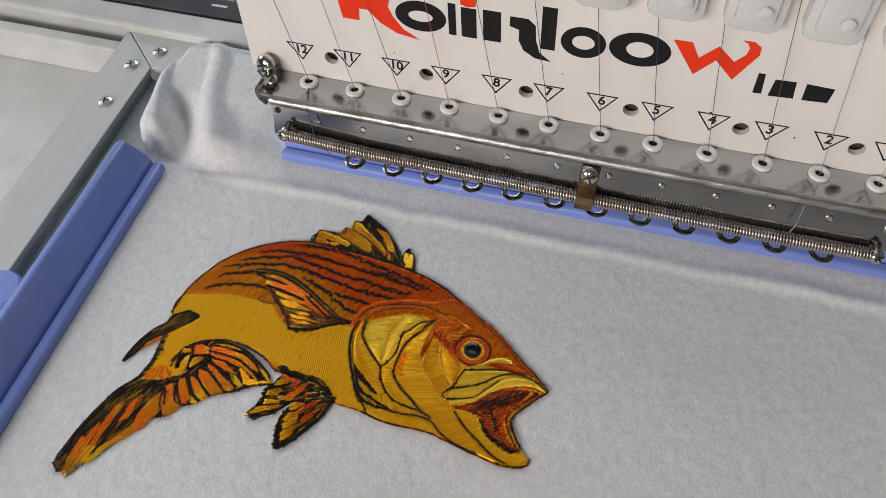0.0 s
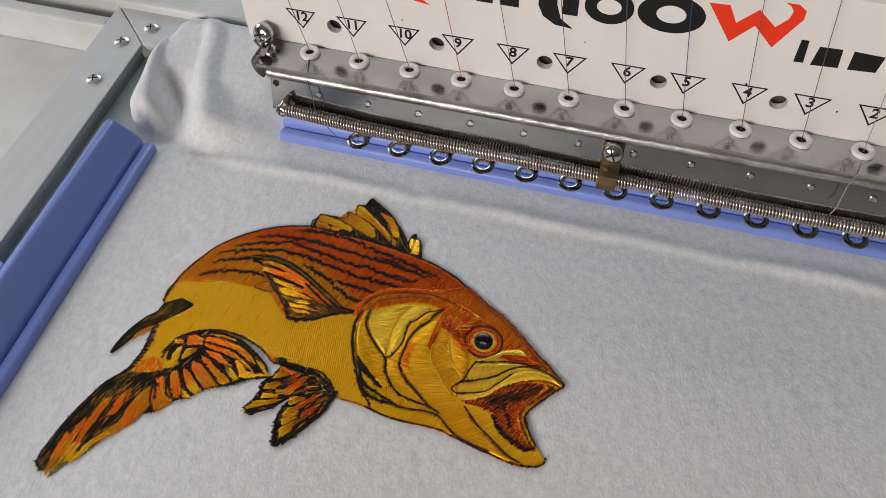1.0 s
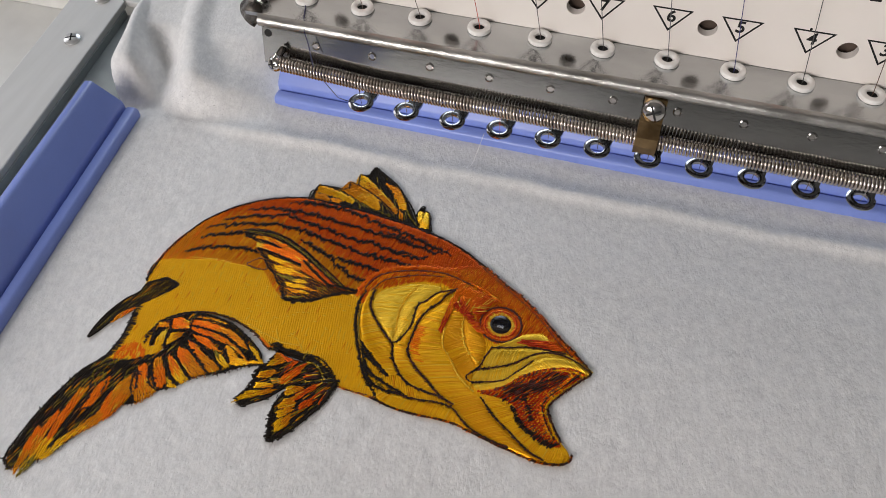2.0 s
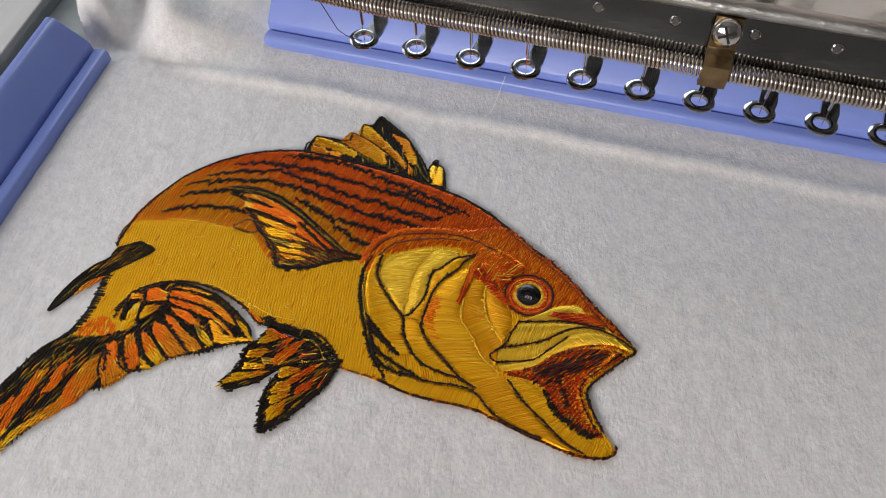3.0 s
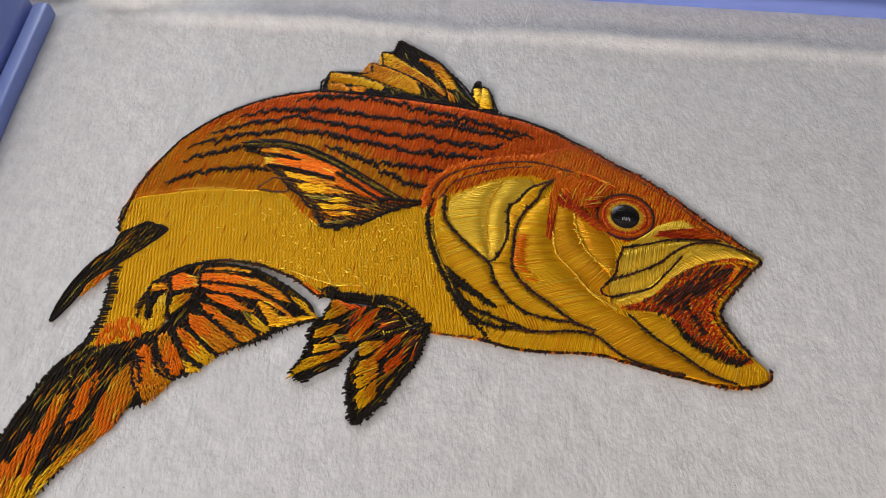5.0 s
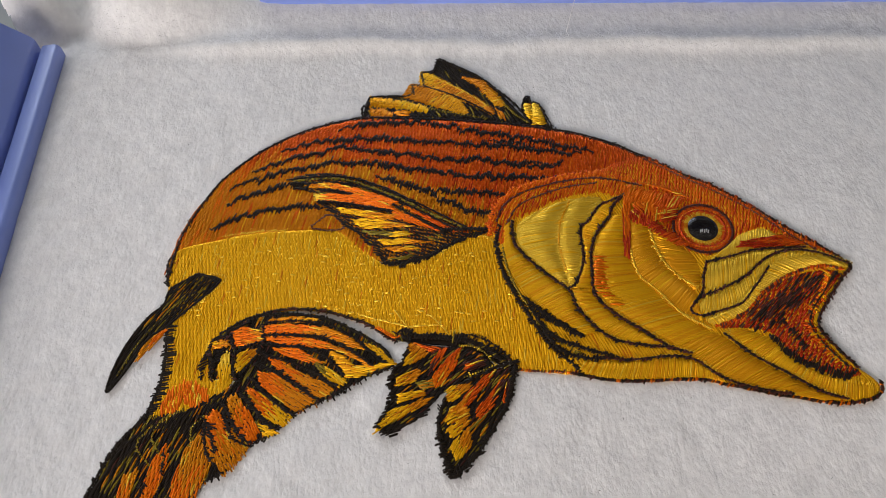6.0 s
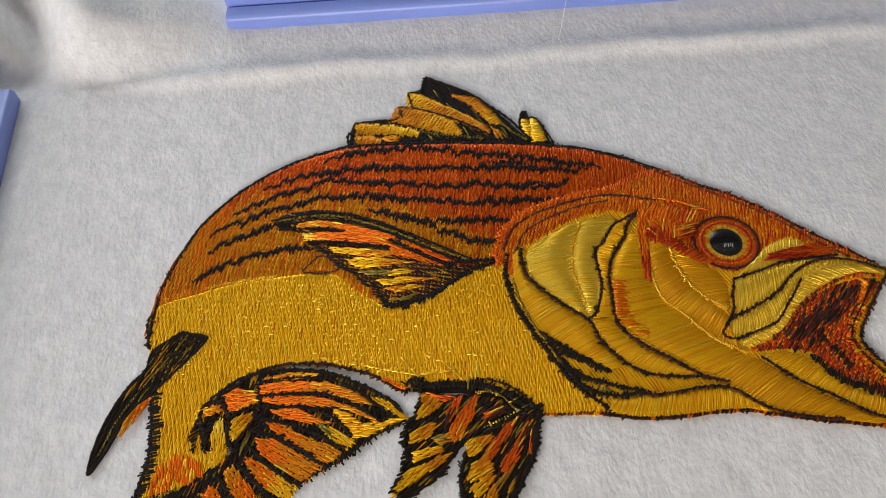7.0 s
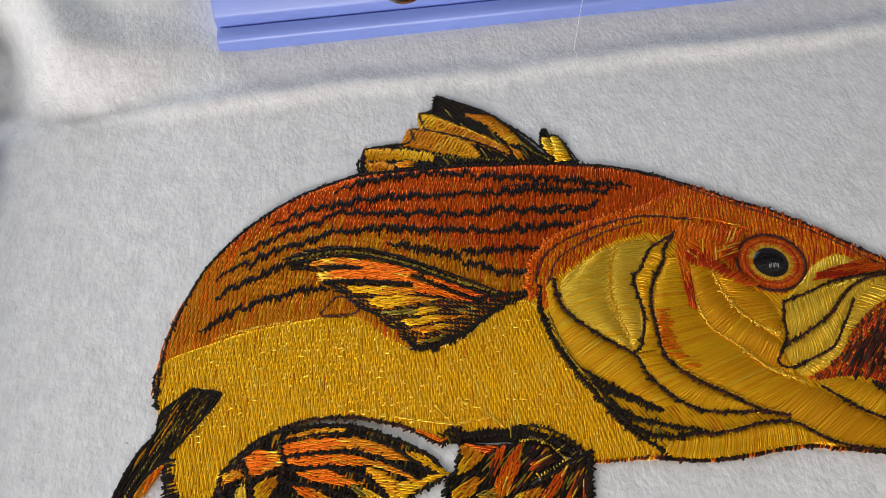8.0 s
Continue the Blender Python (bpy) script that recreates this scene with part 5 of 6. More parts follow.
dorsal.field([(-5.02, 3.86), (-4.84, 3.74), (-4.80, 3.53), (-4.91, 3.54)], "amber")
dorsal.line([(-6.77, 5.10), (-6.33, 4.80), (-5.90, 4.52), (-5.47, 4.18), (-5.24, 3.96)], 0.035, "pale", 60, 0.06, 0.034)
dorsal.line([(-8.38, 4.12), (-7.89, 4.12), (-7.45, 4.10), (-7.31, 4.04)], 0.04, "pale", 30, 0.07, 0.034)
dorsal.line([(-4.82, 4.10), (-4.52, 3.69), (-4.19, 3.40)], 0.06, "olive", 30, 0.05, 0.03)
dorsal.line([(-6.85, 3.91), (-6.36, 3.78), (-5.83, 3.66), (-5.29, 3.55)], 0.08, "olive", 30, 0.07, 0.024)
dorsal.line([(-7.03, 4.72), (-6.45, 4.49), (-5.91, 4.21), (-5.43, 3.88), (-5.17, 3.69)], 0.05, "black", 35, 0.03, 0.034)
dorsal.line([(-8.67, 3.55), (-8.68, 3.93), (-8.52, 4.00), (-8.50, 4.28), (-7.95, 4.34), (-7.50, 4.34), (-7.31, 4.48), (-7.33, 4.74), (-7.03, 4.71), (-7.08, 5.21), (-6.77, 5.25), (-6.64, 5.73), (-6.42, 5.64), (-5.86, 5.30), (-5.37, 4.98), (-5.00, 4.58), (-4.64, 4.20), (-4.35, 3.79), (-4.14, 3.39)], 0.075, "black", 35, 0.028, 0.03, 0.5)
dorsal.feather([(-8.64, 3.47), (-7.83, 3.61), (-6.91, 3.63), (-5.94, 3.60), (-5.08, 3.51), (-4.17, 3.32)], "black", 0.06, 0.24, 80)
dorsal.done()
SECOND = [(-4.34, 3.86), (-4.25, 4.27), (-4.16, 4.34), (-4.10, 4.25), (-4.07, 4.10), (-3.91, 4.11), (-3.75, 3.76), (-3.57, 3.18), (-4.07, 3.27)]
second = Work("second_dorsal_fin", SECOND, "black", 0.031, "small pale gold second dorsal fin")
second.fill(SECOND, 95, lambda x, y: mix("black", 0.95, "olive", 0.05), 0.034, 0.2)
second.field([(-4.27, 3.99), (-4.13, 4.10), (-4.09, 3.71), (-4.14, 3.55), (-4.20, 3.71)], "pale", "gold", 0.6, turn=75)
second.field([(-4.01, 4.06), (-3.89, 4.01), (-3.81, 3.69), (-3.76, 3.37), (-4.00, 3.35), (-4.03, 3.63)], "pale", "gold", 0.7, turn=75)
second.line(SECOND, 0.06, "black", 35, 0.03, 0.024, 0.5)
second.done()

# pectoral fin
PECT = smooth_path([(-10.39, 1.48), (-9.69, 1.69), (-8.84, 1.59), (-7.77, 1.16), (-6.66, 0.42), (-5.78, -0.09), (-5.32, -0.09), (-5.90, -0.28), (-6.30, -0.56), (-6.84, -0.85), (-7.55, -1.06), (-7.88, -0.96), (-8.17, -0.44), (-8.67, -0.04), (-9.20, 0.48), (-9.76, 1.00)], 0.1, True)
pectoral = Work("pectoral_fin", PECT, "black", 0.048, "orange and black rayed pectoral fin")
pectoral.fill(PECT, 150, lambda x, y: mix("black", 0.9, "olive", 0.1), 0.034, 0.3)
pectoral.field([(-9.87, 1.34), (-9.35, 1.35), (-8.80, 1.22), (-8.25, 1.04), (-7.71, 0.81), (-8.00, 0.68), (-8.72, 0.99), (-9.36, 1.19), (-9.82, 1.22)], "amber", "orange", 0.35)
pectoral.field([(-9.58, 1.00), (-8.81, 0.98), (-8.45, 0.90), (-7.77, 0.63), (-7.74, 0.54), (-8.28, 0.64), (-9.01, 0.76), (-9.56, 0.81)], "pale", "orange", 0.12)
pectoral.field([(-7.69, 0.56), (-7.42, 0.45), (-6.96, 0.15), (-6.49, -0.09), (-7.14, 0.12), (-7.62, 0.29)], "orange", "rust", 0.7)
pectoral.field([(-7.40, 0.63), (-7.09, 0.54), (-6.66, 0.29), (-6.11, -0.01), (-6.30, -0.07), (-6.77, 0.20), (-7.19, 0.47)], "orange", "rust", 0.5)
pectoral.field([(-9.02, 0.58), (-8.47, 0.53), (-7.80, 0.39), (-7.77, 0.26), (-8.31, 0.30), (-8.94, 0.46)], "gold", "amber", 0.6)
pectoral.field([(-8.65, 0.24), (-8.04, 0.24), (-7.24, 0.06), (-7.61, 0.03), (-8.33, -0.00), (-8.55, 0.10)], "gold", "amber", 0.5)
pectoral.field([(-8.39, -0.10), (-7.80, -0.10), (-7.17, -0.16), (-7.64, -0.25), (-8.17, -0.20)], "olive", "gold", 0.5)
pectoral.field([(-8.00, -0.35), (-7.38, -0.33), (-6.76, -0.41), (-7.21, -0.45), (-7.75, -0.48)], "gold", "amber", 0.5)
pectoral.field([(-7.80, -0.57), (-7.40, -0.53), (-7.00, -0.58), (-7.55, -0.68)], "amber", "ochre", 0.5)
pectoral.field([(-7.79, -0.85), (-7.25, -0.79), (-7.40, -0.90), (-7.71, -0.90)], "olive")
pectoral.line([(-10.26, 1.43), (-9.34, 1.51), (-8.60, 1.35), (-7.70, 0.96), (-6.82, 0.47), (-5.88, -0.03)], 0.055, lambda u: mix("olive", 0.75, "black", 0.25), 35, 0.034, 0.03)
pectoral.line([(-10.47, 1.45), (-10.00, 1.52), (-9.34, 1.58), (-8.59, 1.46), (-7.69, 1.06), (-6.81, 0.57), (-5.88, 0.02)], 0.05, "black", 35, 0.028, 0.036, 0.4)
pectoral.line([(-9.96, 1.33), (-9.26, 1.38), (-8.61, 1.27), (-7.79, 0.92), (-6.88, 0.40), (-6.12, -0.05)], 0.055, "black", 35, 0.028, 0.036, 0.4)
pectoral.line([(-9.57, 1.14), (-9.18, 1.11), (-8.79, 1.00)], 0.09, "black", 35, 0.028, 0.036, 0.4)
pectoral.line([(-9.61, 0.78), (-8.92, 0.72), (-8.29, 0.59), (-7.74, 0.48)], 0.09, "black", 35, 0.028, 0.036, 0.4)
pectoral.line([(-7.72, 0.70), (-7.29, 0.40), (-6.86, 0.15), (-6.44, -0.10)], 0.06, "black", 35, 0.028, 0.036, 0.4)
pectoral.line([(-10.29, 1.34), (-9.94, 1.32), (-9.96, 1.16), (-10.22, 1.19)], 0.08, "black", 35, 0.028, 0.036, 0.4)
pectoral.line([(-6.49, -0.09), (-6.11, -0.04), (-5.38, -0.04)], 0.12, "black", 35, 0.028, 0.036, 0.4)
pectoral.feather([(-9.71, 0.95), (-9.20, 0.45), (-8.67, -0.07), (-8.17, -0.47), (-7.90, -0.97)], "black", 0.08, 0.24, 165)
pectoral.feather([(-7.92, -0.98), (-7.47, -1.03), (-6.84, -0.84), (-6.30, -0.53), (-5.91, -0.29), (-5.37, -0.13)], "black", 0.1, 0.2, 70)
pectoral.done()

# tail fin
TAIL = [(-13.73, -9.12), (-14.02, -8.73), (-13.93, -7.61), (-13.70, -6.58), (-13.32, -5.53), (-12.86, -4.80), (-12.01, -4.69), (-11.32, -4.32), (-10.87, -3.93), (-11.32, -3.92), (-11.54, -3.98), (-11.76, -3.36), (-11.54, -2.89), (-10.83, -2.47), (-9.98, -2.32), (-9.16, -2.43), (-8.33, -2.83), (-7.72, -3.26), (-7.51, -3.63), (-8.23, -3.92), (-8.71, -4.25), (-9.31, -4.55), (-9.81, -4.80), (-10.01, -5.16), (-10.41, -5.35), (-10.87, -5.65), (-10.94, -5.99), (-11.42, -6.24), (-11.55, -6.65), (-12.11, -7.16), (-12.45, -7.84), (-12.89, -8.48), (-13.36, -8.88)]
tail = Work("tail_fin", TAIL, "black", 0.031, "orange and black fanned tail fin")
EDGE = [(-13.94, -8.77), (-13.84, -7.57), (-13.58, -6.53), (-13.18, -5.58), (-12.67, -4.98), (-12.06, -4.75), (-11.55, -4.53), (-11.14, -4.23), (-10.88, -3.98)]
FRINGE = [(-13.76, -9.10), (-13.34, -8.90), (-12.89, -8.48), (-12.42, -7.83), (-12.11, -7.18), (-11.61, -6.68), (-11.40, -6.28), (-10.94, -6.01), (-10.83, -5.68), (-10.37, -5.38), (-10.01, -5.16), (-9.77, -4.83), (-9.31, -4.59), (-8.71, -4.29), (-8.23, -3.96), (-7.54, -3.65), (-7.72, -3.27), (-8.33, -2.86), (-9.13, -2.49), (-9.99, -2.37)]
tail.fill(TAIL, 70, lambda x, y: mix("black", 0.74, "olive", 0.14, "maroon", 0.04, "amber", 0.08), 0.032, 0.34, 0.0, 0.06)
tail.field([(-10.48, -2.53), (-9.79, -2.43), (-9.27, -2.52), (-9.55, -2.57), (-10.13, -2.57)], "amber", "ochre", 0.6)
tail.field([(-10.41, -2.69), (-9.90, -2.65), (-9.14, -2.71), (-8.68, -2.92), (-8.27, -3.24), (-8.67, -3.16), (-9.25, -2.89), (-9.88, -2.86), (-10.39, -2.87)], "orange", "amber", 0.5)
tail.field([(-10.38, -3.02), (-10.16, -2.94), (-9.24, -3.04), (-8.61, -3.28), (-8.10, -3.60), (-8.04, -3.75), (-8.32, -3.53), (-8.95, -3.24), (-9.52, -3.18), (-10.09, -3.13)], "orange", "amber", 0.42)
tail.field([(-10.19, -3.24), (-9.74, -3.23), (-9.45, -3.40), (-9.10, -3.56), (-9.50, -3.54), (-9.95, -3.40)], "orange", "amber", 0.8)
tail.field([(-8.92, -3.30), (-8.66, -3.43), (-8.37, -3.64), (-7.87, -3.61), (-7.65, -3.47), (-7.59, -3.62), (-7.95, -3.71), (-8.31, -3.90), (-8.54, -3.87), (-8.63, -3.67)], "ochre", "gold", 0.4)
tail.field([(-8.16, -3.12), (-7.82, -3.26), (-7.59, -3.57), (-7.82, -3.47), (-8.04, -3.28)], "gold")
tail.field([(-10.28, -3.51), (-9.83, -3.61), (-9.71, -3.77), (-9.25, -3.96), (-8.91, -4.12), (-9.02, -4.28), (-9.29, -4.32), (-9.63, -4.06), (-10.04, -3.75)], "orange", "amber", 0.4)
tail.field([(-9.27, -3.58), (-8.82, -3.80), (-8.59, -3.99), (-8.75, -4.12), (-9.03, -3.91)], "olive", "gold", 0.4)
tail.field([(-10.45, -3.85), (-10.14, -3.86), (-9.68, -4.17), (-9.28, -4.38), (-9.59, -4.67), (-9.99, -4.43), (-10.34, -4.14)], "orange", "amber", 0.5)
tail.field([(-10.66, -4.18), (-10.32, -4.36), (-9.97, -4.60), (-9.69, -4.80), (-9.94, -4.98), (-10.28, -4.80), (-10.52, -4.52)], "orange", "gold", 0.5)
tail.field([(-11.07, -4.50), (-10.91, -4.39), (-10.61, -4.74), (-10.36, -5.12), (-10.55, -5.38), (-10.78, -5.16), (-10.97, -4.83)], "amber", "orange", 0.3)
tail.field([(-10.37, -5.02), (-10.15, -5.02), (-9.98, -5.16), (-10.19, -5.23)], "olive", "gold", 0.4)
tail.field([(-11.45, -4.92), (-11.31, -4.71), (-11.00, -5.04), (-10.65, -5.37), (-10.54, -5.48), (-10.84, -5.57), (-11.21, -5.56), (-11.34, -5.34)], "orange", "amber", 0.5)
tail.field([(-11.92, -6.16), (-11.80, -5.57), (-11.48, -5.28), (-11.22, -5.75), (-11.36, -6.18), (-11.50, -6.61), (-11.78, -6.89), (-11.90, -6.46)], "orange", "amber", 0.45)
tail.field([(-11.43, -5.04), (-11.29, -4.86), (-10.86, -5.49), (-10.55, -5.50), (-10.86, -5.91), (-11.01, -5.98), (-11.29, -5.56)], "orange", "amber", 0.5)
tail.field([(-12.59, -6.61), (-12.46, -5.83), (-12.27, -5.54), (-12.17, -5.79), (-12.23, -6.31), (-12.33, -6.52), (-12.50, -6.70)], "orange")
tail.field([(-13.10, -7.03), (-13.01, -6.22), (-12.76, -6.08), (-12.76, -6.33), (-12.86, -6.90), (-12.92, -7.77), (-13.06, -7.89), (-13.11, -7.47)], "orange", "amber", 0.8)
tail.field([(-13.41, -7.66), (-13.29, -7.06), (-13.18, -7.09), (-13.19, -7.72), (-13.21, -8.09), (-13.28, -8.47), (-13.48, -8.04)], "orange", "amber", 0.7)
tail.field([(-11.97, -6.67), (-11.73, -6.89), (-11.87, -7.15), (-12.40, -7.75), (-12.69, -8.39), (-12.94, -8.47), (-12.71, -7.93), (-12.19, -7.10)], "amber", "gold", 0.5)
tail.field([(-13.16, -7.99), (-12.89, -7.96), (-12.96, -8.42), (-13.12, -8.89), (-13.27, -9.17), (-13.34, -8.83)], "gold", "olive", 0.6)
tail.field([(-13.60, -7.68), (-13.42, -7.85), (-13.37, -8.57), (-13.44, -9.11), (-13.56, -8.95), (-13.62, -8.24)], "orange", "amber", 0.6)
tail.field([(-11.22, -2.83), (-11.04, -2.72), (-10.63, -2.80), (-10.58, -2.99), (-10.77, -3.13), (-11.10, -3.17)], "orange", "amber", 0.7)
tail.field([(-10.97, -3.36), (-10.70, -3.28), (-10.60, -3.40), (-10.78, -3.60), (-10.93, -3.77), (-11.05, -3.65)], "amber", "gold", 0.5)
tail.field([(-11.68, -3.09), (-11.41, -2.95), (-11.27, -3.17), (-11.55, -3.24)], "gold", "amber", 0.5)
tail.field([(-11.43, -3.75), (-11.36, -3.40), (-11.22, -3.41), (-11.14, -3.88), (-11.29, -3.96)], "gold", "pale", 0.5)
tail.line([(-10.47, -2.60), (-9.79, -2.55), (-9.09, -2.64), (-8.51, -2.92), (-8.04, -3.31), (-7.70, -3.59)], 0.06, "black", 45, 0.028, 0.034, 0.7)
tail.line([(-10.56, -2.93), (-10.11, -2.90), (-9.25, -2.96), (-8.61, -3.19), (-8.04, -3.63)], 0.07, "black", 45, 0.028, 0.034, 0.7)
tail.line([(-10.54, -3.14), (-10.09, -3.16), (-9.51, -3.24), (-9.05, -3.44), (-8.59, -3.87)], 0.07, "black", 45, 0.028, 0.034, 0.7)
tail.line([(-10.58, -3.35), (-10.18, -3.45), (-9.60, -3.65), (-9.03, -3.97), (-8.75, -4.12)], 0.08, "black", 45, 0.028, 0.034, 0.7)
tail.line([(-10.61, -3.61), (-10.15, -3.80), (-9.57, -4.12), (-9.23, -4.41)], 0.1, "black", 45, 0.028, 0.034, 0.7)
tail.line([(-10.63, -3.96), (-10.33, -4.28), (-9.86, -4.66), (-9.58, -4.81)], 0.07, "black", 45, 0.028, 0.034, 0.7)
tail.line([(-10.87, -4.28), (-10.51, -4.63), (-10.16, -4.97), (-9.94, -5.09)], 0.1, "black", 45, 0.028, 0.034, 0.7)
tail.line([(-11.17, -4.55), (-10.90, -4.99), (-10.60, -5.35), (-10.44, -5.38)], 0.1, "black", 45, 0.028, 0.034, 0.7)
tail.line([(-11.56, -4.86), (-11.36, -5.19), (-11.20, -5.61)], 0.11, "black", 45, 0.028, 0.034, 0.7)
tail.line([(-12.27, -5.54), (-12.21, -6.31), (-12.26, -6.56), (-12.53, -6.75), (-12.66, -7.36), (-12.73, -7.65)], 0.05, "black", 45, 0.028, 0.034, 0.7)
tail.line([(-11.50, -5.00), (-11.39, -5.57), (-11.02, -6.03)], 0.07, "black", 45, 0.028, 0.034, 0.7)
tail.line([(-11.13, -4.73), (-10.88, -5.28), (-10.46, -5.49)], 0.08, "black", 45, 0.028, 0.034, 0.7)
tail.line([(-12.54, -6.25), (-12.62, -6.77), (-12.72, -7.46), (-12.81, -8.13)], 0.06, "black", 45, 0.028, 0.034, 0.7)
tail.line([(-11.25, -2.86), (-11.19, -3.17), (-11.09, -3.26)], 0.07, lambda u: mix("black", 0.85, "maroon", 0.15), 30, 0.03, 0.036, 0.6)
tail.line([(-10.66, -3.10), (-11.08, -3.35), (-11.09, -3.76), (-10.95, -4.03)], 0.07, lambda u: mix("black", 0.85, "maroon", 0.15), 30, 0.03, 0.036, 0.6)
tail.line([(-11.57, -3.03), (-11.24, -2.99), (-11.15, -3.23)], 0.07, lambda u: mix("black", 0.85, "maroon", 0.15), 30, 0.03, 0.036, 0.6)
tail.line([(-11.68, -3.30), (-11.54, -3.74), (-11.53, -4.00)], 0.07, lambda u: mix("black", 0.85, "maroon", 0.15), 30, 0.03, 0.036, 0.6)
tail.line([(-10.56, -2.65), (-10.49, -3.08), (-10.63, -3.43), (-10.91, -3.89)], 0.07, lambda u: mix("black", 0.85, "maroon", 0.15), 30, 0.03, 0.036, 0.6)
tail.line([(-12.22, -5.79), (-12.57, -5.31), (-12.42, -4.91), (-12.03, -4.69)], 0.05, "olive", 45, 0.06, 0.03, 0.5)
tail.line([(-12.47, -5.93), (-12.87, -5.46), (-12.62, -5.05)], 0.05, "olive", 45, 0.06, 0.03, 0.5)
tail.line([(-11.68, -5.61), (-11.78, -5.09), (-11.56, -4.84)], 0.05, "olive", 45, 0.06, 0.03, 0.5)
tail.feather(EDGE, "black", 0.12, 0.34, 50)
tail.feather([(x + 0.12, y - 0.1) for x, y in EDGE[3:8]], "black", 0.12, 0.5, 70)
tail.line([(-13.74, -9.10), (-14.04, -8.77), (-13.94, -7.62), (-13.70, -6.58), (-13.32, -5.53), (-12.87, -4.88)], 0.09, "black", 30, 0.03, 0.02)
tail.line(FRINGE[:16], 0.06, lambda u: mix("black", 0.85, "maroon", 0.15), 40, 0.034, 0.02, 0.9)
for x, y in smooth_path(FRINGE[:16], 0.13):
    w = 0.06 + 0.09 * rng.uniform() ** 2
    tail.add(mix("black", 0.6, "olive", 0.25, "amber", 0.15), x - 0.4 * w, y + 0.6 * w, x + 0.45 * w, y - 0.7 * w, 0.01)
tail.line(FRINGE[15:] + [(-10.83, -2.45), (-11.51, -2.87)], 0.07, "black", 35, 0.03, 0.02, 0.3)
tail.feather([(-11.76, -3.98), (-11.77, -3.43), (-11.51, -2.98), (-11.10, -2.68), (-10.80, -2.53)], "black", 0.08, 0.26, 30, 0.034, 0.03)
tail.feather([(-11.59, -3.93), (-11.53, -3.63), (-11.37, -3.33)], "black", 0.1, 0.3, 20, 0.036, 0.034)
tail.done()

# anal fin
ANAL = smooth_path([(-13.79, -4.28), (-13.75, -3.73), (-13.57, -3.10), (-13.26, -2.50), (-12.95, -2.14), (-12.88, -1.76), (-12.60, -1.52), (-12.34, -1.34), (-12.26, -1.32), (-11.98, -1.39), (-11.76, -1.45), (-11.74, -1.52), (-11.88, -1.73), (-12.14, -2.02), (-12.42, -2.32), (-12.78, -2.70), (-13.16, -3.04), (-13.39, -3.56), (-13.53, -3.87)], 0.05, True)
anal = Work("anal_fin", ANAL, "black", 0.046, "narrow black anal fin with olive streaks")
anal.fill(ANAL, 58, lambda x, y: mix("black", 0.9, "olive", 0.07, "amber", 0.03), 0.034, 0.4)
anal.field([(-13.25, -3.50), (-13.18, -3.23), (-13.03, -2.97), (-12.77, -2.80), (-12.85, -3.01), (-13.19, -3.47)], "amber", "orange", 0.5)
anal.line([(-13.63, -3.89), (-13.37, -3.19), (-13.03, -2.65), (-12.66, -2.16), (-12.14, -1.76)], 0.04, "olive", 60, 0.07, 0.014)
anal.line([(-12.36, -2.34), (-12.06, -2.02), (-11.79, -1.72), (-11.60, -1.45), (-11.66, -1.36), (-11.95, -1.30)], 0.045, "pale", 30, 0.06, 0.01)
anal.line(list(ANAL[::3]), 0.06, "black", 35, 0.03, 0.014, 0.2, True)
anal.done()

# pelvic fins
FRONT_PELVIC = [(-7.17, -3.05), (-7.30, -3.48), (-7.47, -3.68), (-7.57, -3.97), (-7.57, -4.22), (-7.51, -4.34), (-7.61, -4.54), (-7.65, -4.73), (-7.86, -5.02), (-7.68, -5.16), (-7.53, -5.17), (-7.34, -5.08), (-6.91, -4.80), (-6.55, -4.38), (-6.46, -4.27), (-6.30, -4.19), (-5.93, -3.92), (-5.27, -3.63), (-5.57, -3.34), (-6.05, -3.19), (-6.62, -3.16)]
REAR_PELVIC = [(-6.37, -4.39), (-6.48, -4.74), (-6.50, -5.13), (-6.45, -5.44), (-6.35, -5.74), (-6.24, -6.10), (-5.99, -5.92), (-5.71, -5.63), (-5.41, -5.18), (-5.11, -4.67), (-4.91, -4.11), (-4.83, -3.61), (-5.29, -3.71), (-6.04, -4.03)]
pelvic = Work("pelvic_fin", FRONT_PELVIC, "black", 0.05, "rust and black forked pelvic fin")
pelvic.fill(FRONT_PELVIC, 40, lambda x, y: mix("black", 0.78, "olive", 0.08, "maroon", 0.06, "amber", 0.08), 0.034, 0.3)
pelvic.field([(-7.15, -3.12), (-6.87, -3.24), (-6.79, -3.39), (-7.12, -3.57), (-7.26, -3.59)], "amber", "gold", 0.6)
pelvic.field([(-7.39, -3.90), (-7.00, -3.75), (-6.97, -3.87), (-7.09, -4.03), (-7.41, -4.12)], "gold", "amber", 0.6)
pelvic.field([(-7.35, -4.29), (-6.90, -4.23), (-6.86, -4.33), (-7.33, -4.49)], "gold", "amber", 0.7)
pelvic.field([(-7.80, -5.02), (-7.57, -4.70), (-7.22, -4.59), (-6.86, -4.45), (-6.74, -4.41), (-6.82, -4.55), (-7.26, -4.79), (-7.65, -5.01), (-7.78, -5.12)], "gold", "amber", 0.55)
pelvic.field([(-6.14, -3.29), (-6.06, -3.25), (-6.16, -3.66), (-6.41, -4.02), (-6.57, -4.10), (-6.61, -3.85), (-6.35, -3.52)], "rust", "orange", 0.5)
pelvic.field([(-6.51, -3.28), (-6.34, -3.28), (-6.56, -3.64), (-6.72, -3.80), (-6.68, -3.59)], "rust", "maroon", 0.5)
pelvic.field([(-5.91, -3.58), (-5.58, -3.47), (-5.55, -3.64), (-5.88, -3.75)], "rust", "maroon", 0.4)
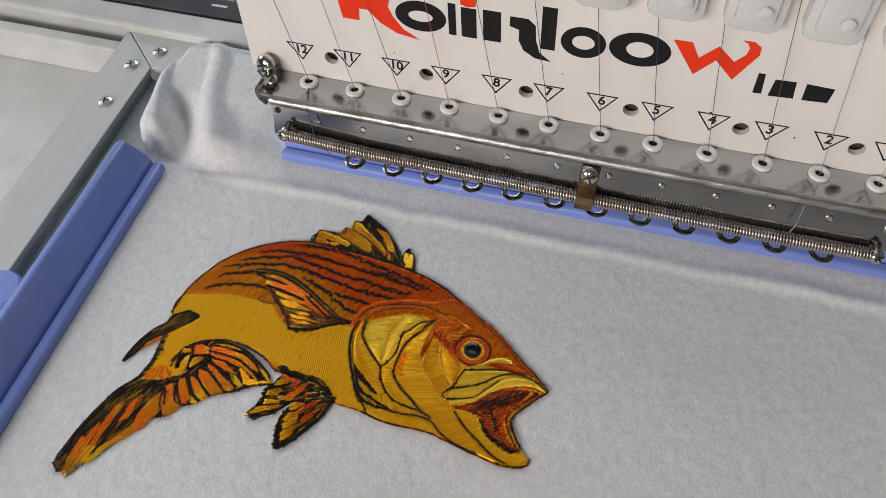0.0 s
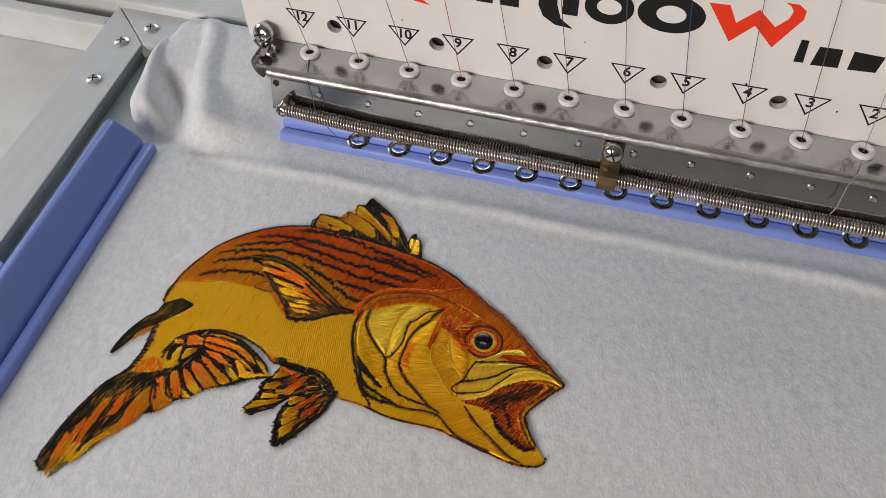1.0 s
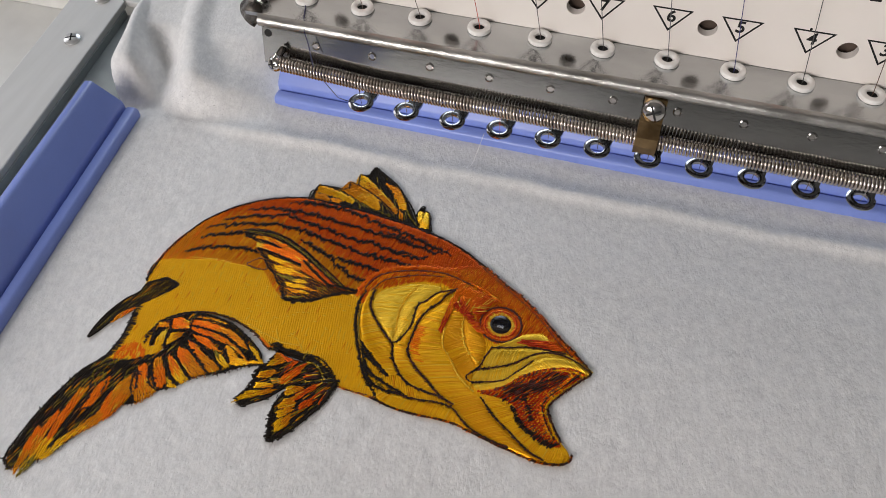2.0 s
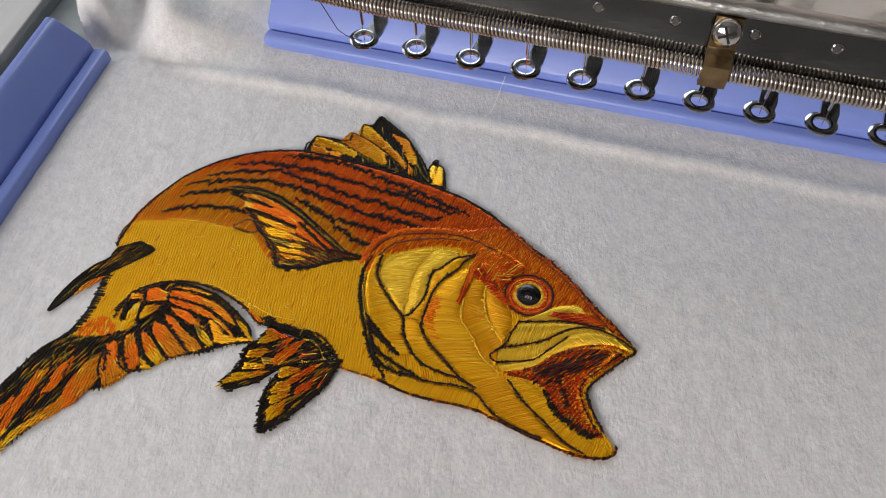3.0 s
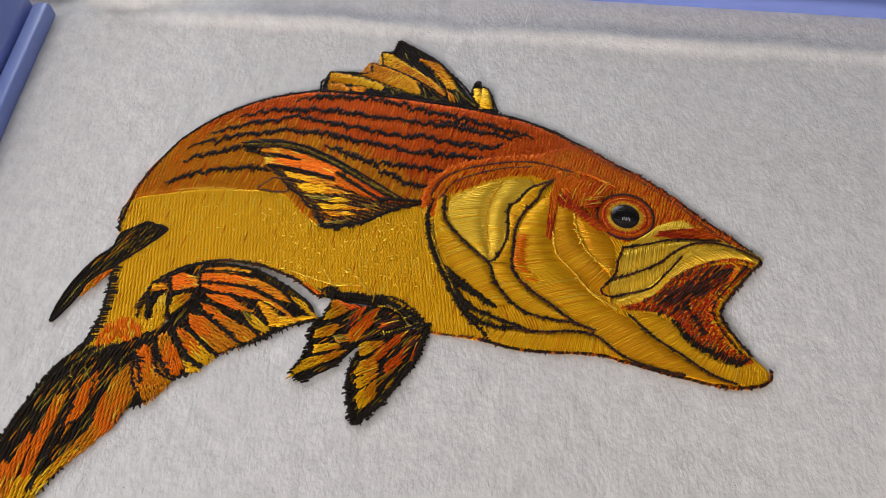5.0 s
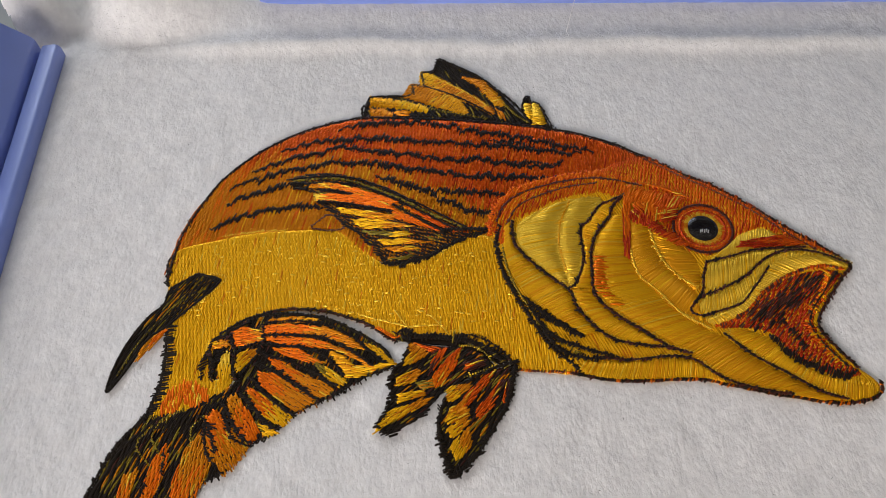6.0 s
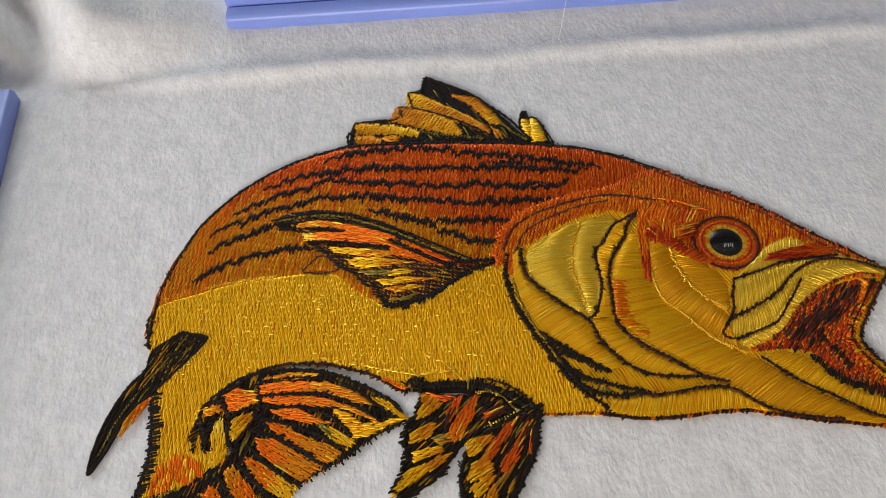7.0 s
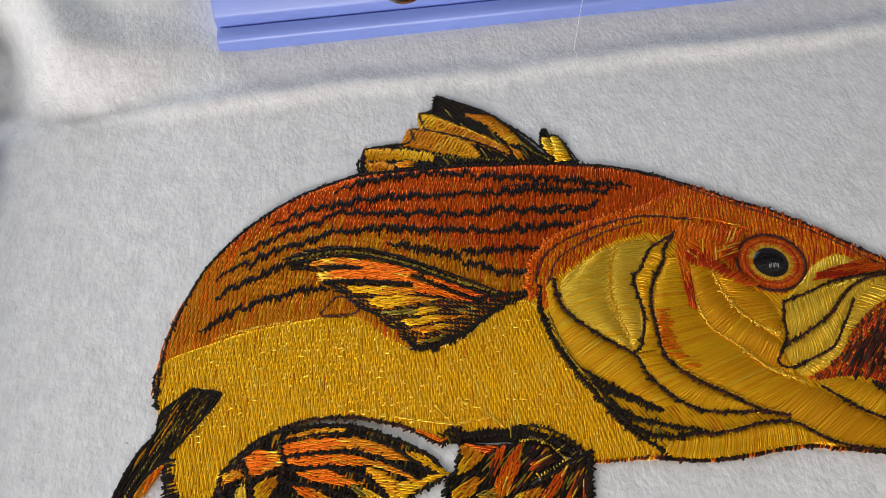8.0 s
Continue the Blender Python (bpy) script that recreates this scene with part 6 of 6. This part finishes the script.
pelvic.field([(-7.07, -3.10), (-6.79, -3.16), (-6.58, -3.21), (-6.75, -3.29)], "orange", "rust", 0.5)
pelvic.field([(-6.97, -4.04), (-6.65, -3.97), (-6.61, -4.12), (-6.85, -4.19)], "olive", "amber", 0.5)
pelvic.feather(FRONT_PELVIC[:14], "black", 0.08, 0.24, 20, 0.034, 0.03)
pelvic.done()
pelvic = Work("pelvic_fin", REAR_PELVIC, "black", 0.05, "gold and black pelvic fin")
pelvic.fill(REAR_PELVIC, 52, lambda x, y: mix("black", 0.76, "olive", 0.08, "maroon", 0.08, "amber", 0.08), 0.034, 0.3)
pelvic.field([(-6.31, -4.39), (-6.26, -4.15), (-5.94, -4.08), (-5.82, -4.13), (-6.19, -4.44)], "gold", "amber", 0.5)
pelvic.field([(-6.31, -4.91), (-6.24, -4.60), (-5.97, -4.57), (-5.86, -4.77), (-6.06, -4.92)], "gold", "amber", 0.5)
pelvic.field([(-6.30, -5.08), (-5.98, -4.84), (-5.87, -4.97), (-6.15, -5.22)], "gold", "amber", 0.5)
pelvic.field([(-6.22, -5.41), (-5.88, -5.08), (-5.84, -5.46), (-6.07, -5.70), (-6.17, -5.60)], "gold", "amber", 0.5)
pelvic.field([(-6.21, -4.70), (-5.95, -4.37), (-5.61, -3.97), (-5.32, -3.80), (-5.41, -3.98), (-5.80, -4.46), (-6.09, -4.64)], "amber", "rust", 0.3)
pelvic.field([(-5.59, -4.78), (-5.33, -4.48), (-5.06, -4.04), (-5.14, -3.99), (-5.65, -4.58)], "rust", "maroon", 0.5)
pelvic.field([(-5.84, -5.08), (-5.51, -4.71), (-5.25, -4.48), (-5.64, -4.94)], "olive", "rust", 0.4)
pelvic.field([(-5.13, -4.40), (-5.02, -4.04), (-4.96, -4.04), (-5.06, -4.49)], "rust", "maroon", 0.5)
pelvic.feather(REAR_PELVIC, "black", 0.08, 0.26, 20, 0.03, 0.03)
pelvic.line(REAR_PELVIC[:12], 0.09, "black", 35, 0.03, 0.03, 0.5)
pelvic.done()
collar = Work("fin_collar", [(-7.47, -3.00), (-7.37, -2.80), (-7.13, -2.83), (-6.88, -2.95), (-6.19, -3.00), (-5.41, -3.25), (-5.02, -3.65), (-5.31, -3.50), (-6.29, -3.13), (-7.18, -3.05)], "black", 0.046, "black corded edge above the pelvic fins")
collar.line([(-7.42, -2.95), (-7.27, -2.80), (-6.98, -2.91), (-6.29, -2.95), (-5.70, -3.07), (-5.26, -3.35), (-4.97, -3.63)], 0.15, lambda u: mix("black", 0.85, "olive", 0.15), 20, 0.03, 0.016, 0.3)
collar.line([(-6.05, -3.15), (-5.76, -3.17), (-5.49, -3.33), (-5.25, -3.62)], 0.05, lambda u: mix("olive", 0.7, "pale", 0.3), 30, 0.045, 0.03)
collar.line([(-5.95, -3.91), (-5.60, -3.76), (-5.27, -3.64)], 0.06, lambda u: mix("olive", 0.6, "pale", 0.4), 20, 0.06, 0.03)
collar.line([(-7.46, -2.99), (-7.44, -2.82), (-7.25, -2.78), (-7.15, -2.90), (-7.26, -3.00), (-7.34, -2.93)], 0.09, "black", 30, 0.03, 0.03)
collar.line([(-6.12, -2.90), (-5.79, -2.89), (-5.39, -3.06), (-5.04, -3.34), (-4.88, -3.58)], 0.07, "black", 10, 0.035, 0.03, 0.7)
collar.done()

# loose nap on the cloth
count = 90000
fx, fy = rng.uniform(-17.5, 12.0, count), rng.uniform(-11.5, 9.0, count)
keep = fx > -17.44 + (6.3 - fy) * 0.0514
for o in (BELLY, BACK, HEAD, TAIL, PECT, DORSAL, FRONT_PELVIC, REAR_PELVIC, ANAL):
    keep &= ~inside(o, fx, fy)
fx, fy = fx[keep], fy[keep]
n = len(fx)
h = cloth_height(fx, fy)
a = rng.uniform(0, 2 * np.pi, n)
bend = a + rng.normal(0, 0.7, n)
ln = rng.uniform(0.03, 0.10, n)
wide = 0.0045
p0 = np.stack([fx, fy, h - 0.005], 1)
p1 = p0 + np.stack([np.cos(a) * ln, np.sin(a) * ln, rng.uniform(0.002, 0.014, n)], 1)
p2 = p1 + np.stack([np.cos(bend) * ln, np.sin(bend) * ln, rng.uniform(-0.008, 0.006, n)], 1)
sd = np.stack([-np.sin(a) * wide, np.cos(a) * wide, 0 * a], 1)
verts = np.stack([p0 - sd, p0 + sd, p1 - sd, p1 + sd, p2 - sd * 0.4, p2 + sd * 0.4], 1).reshape(-1, 3)
b = (np.arange(n) * 6)[:, None]
q = np.stack([b + np.array([[0, 1, 3, 2]]), b + np.array([[2, 3, 5, 4]])], 1).reshape(-1, 4)
tagged(array_part("nap", verts, q, FIBRE, cloth, "fine loose white fibres of the nap"), kind="stuff")
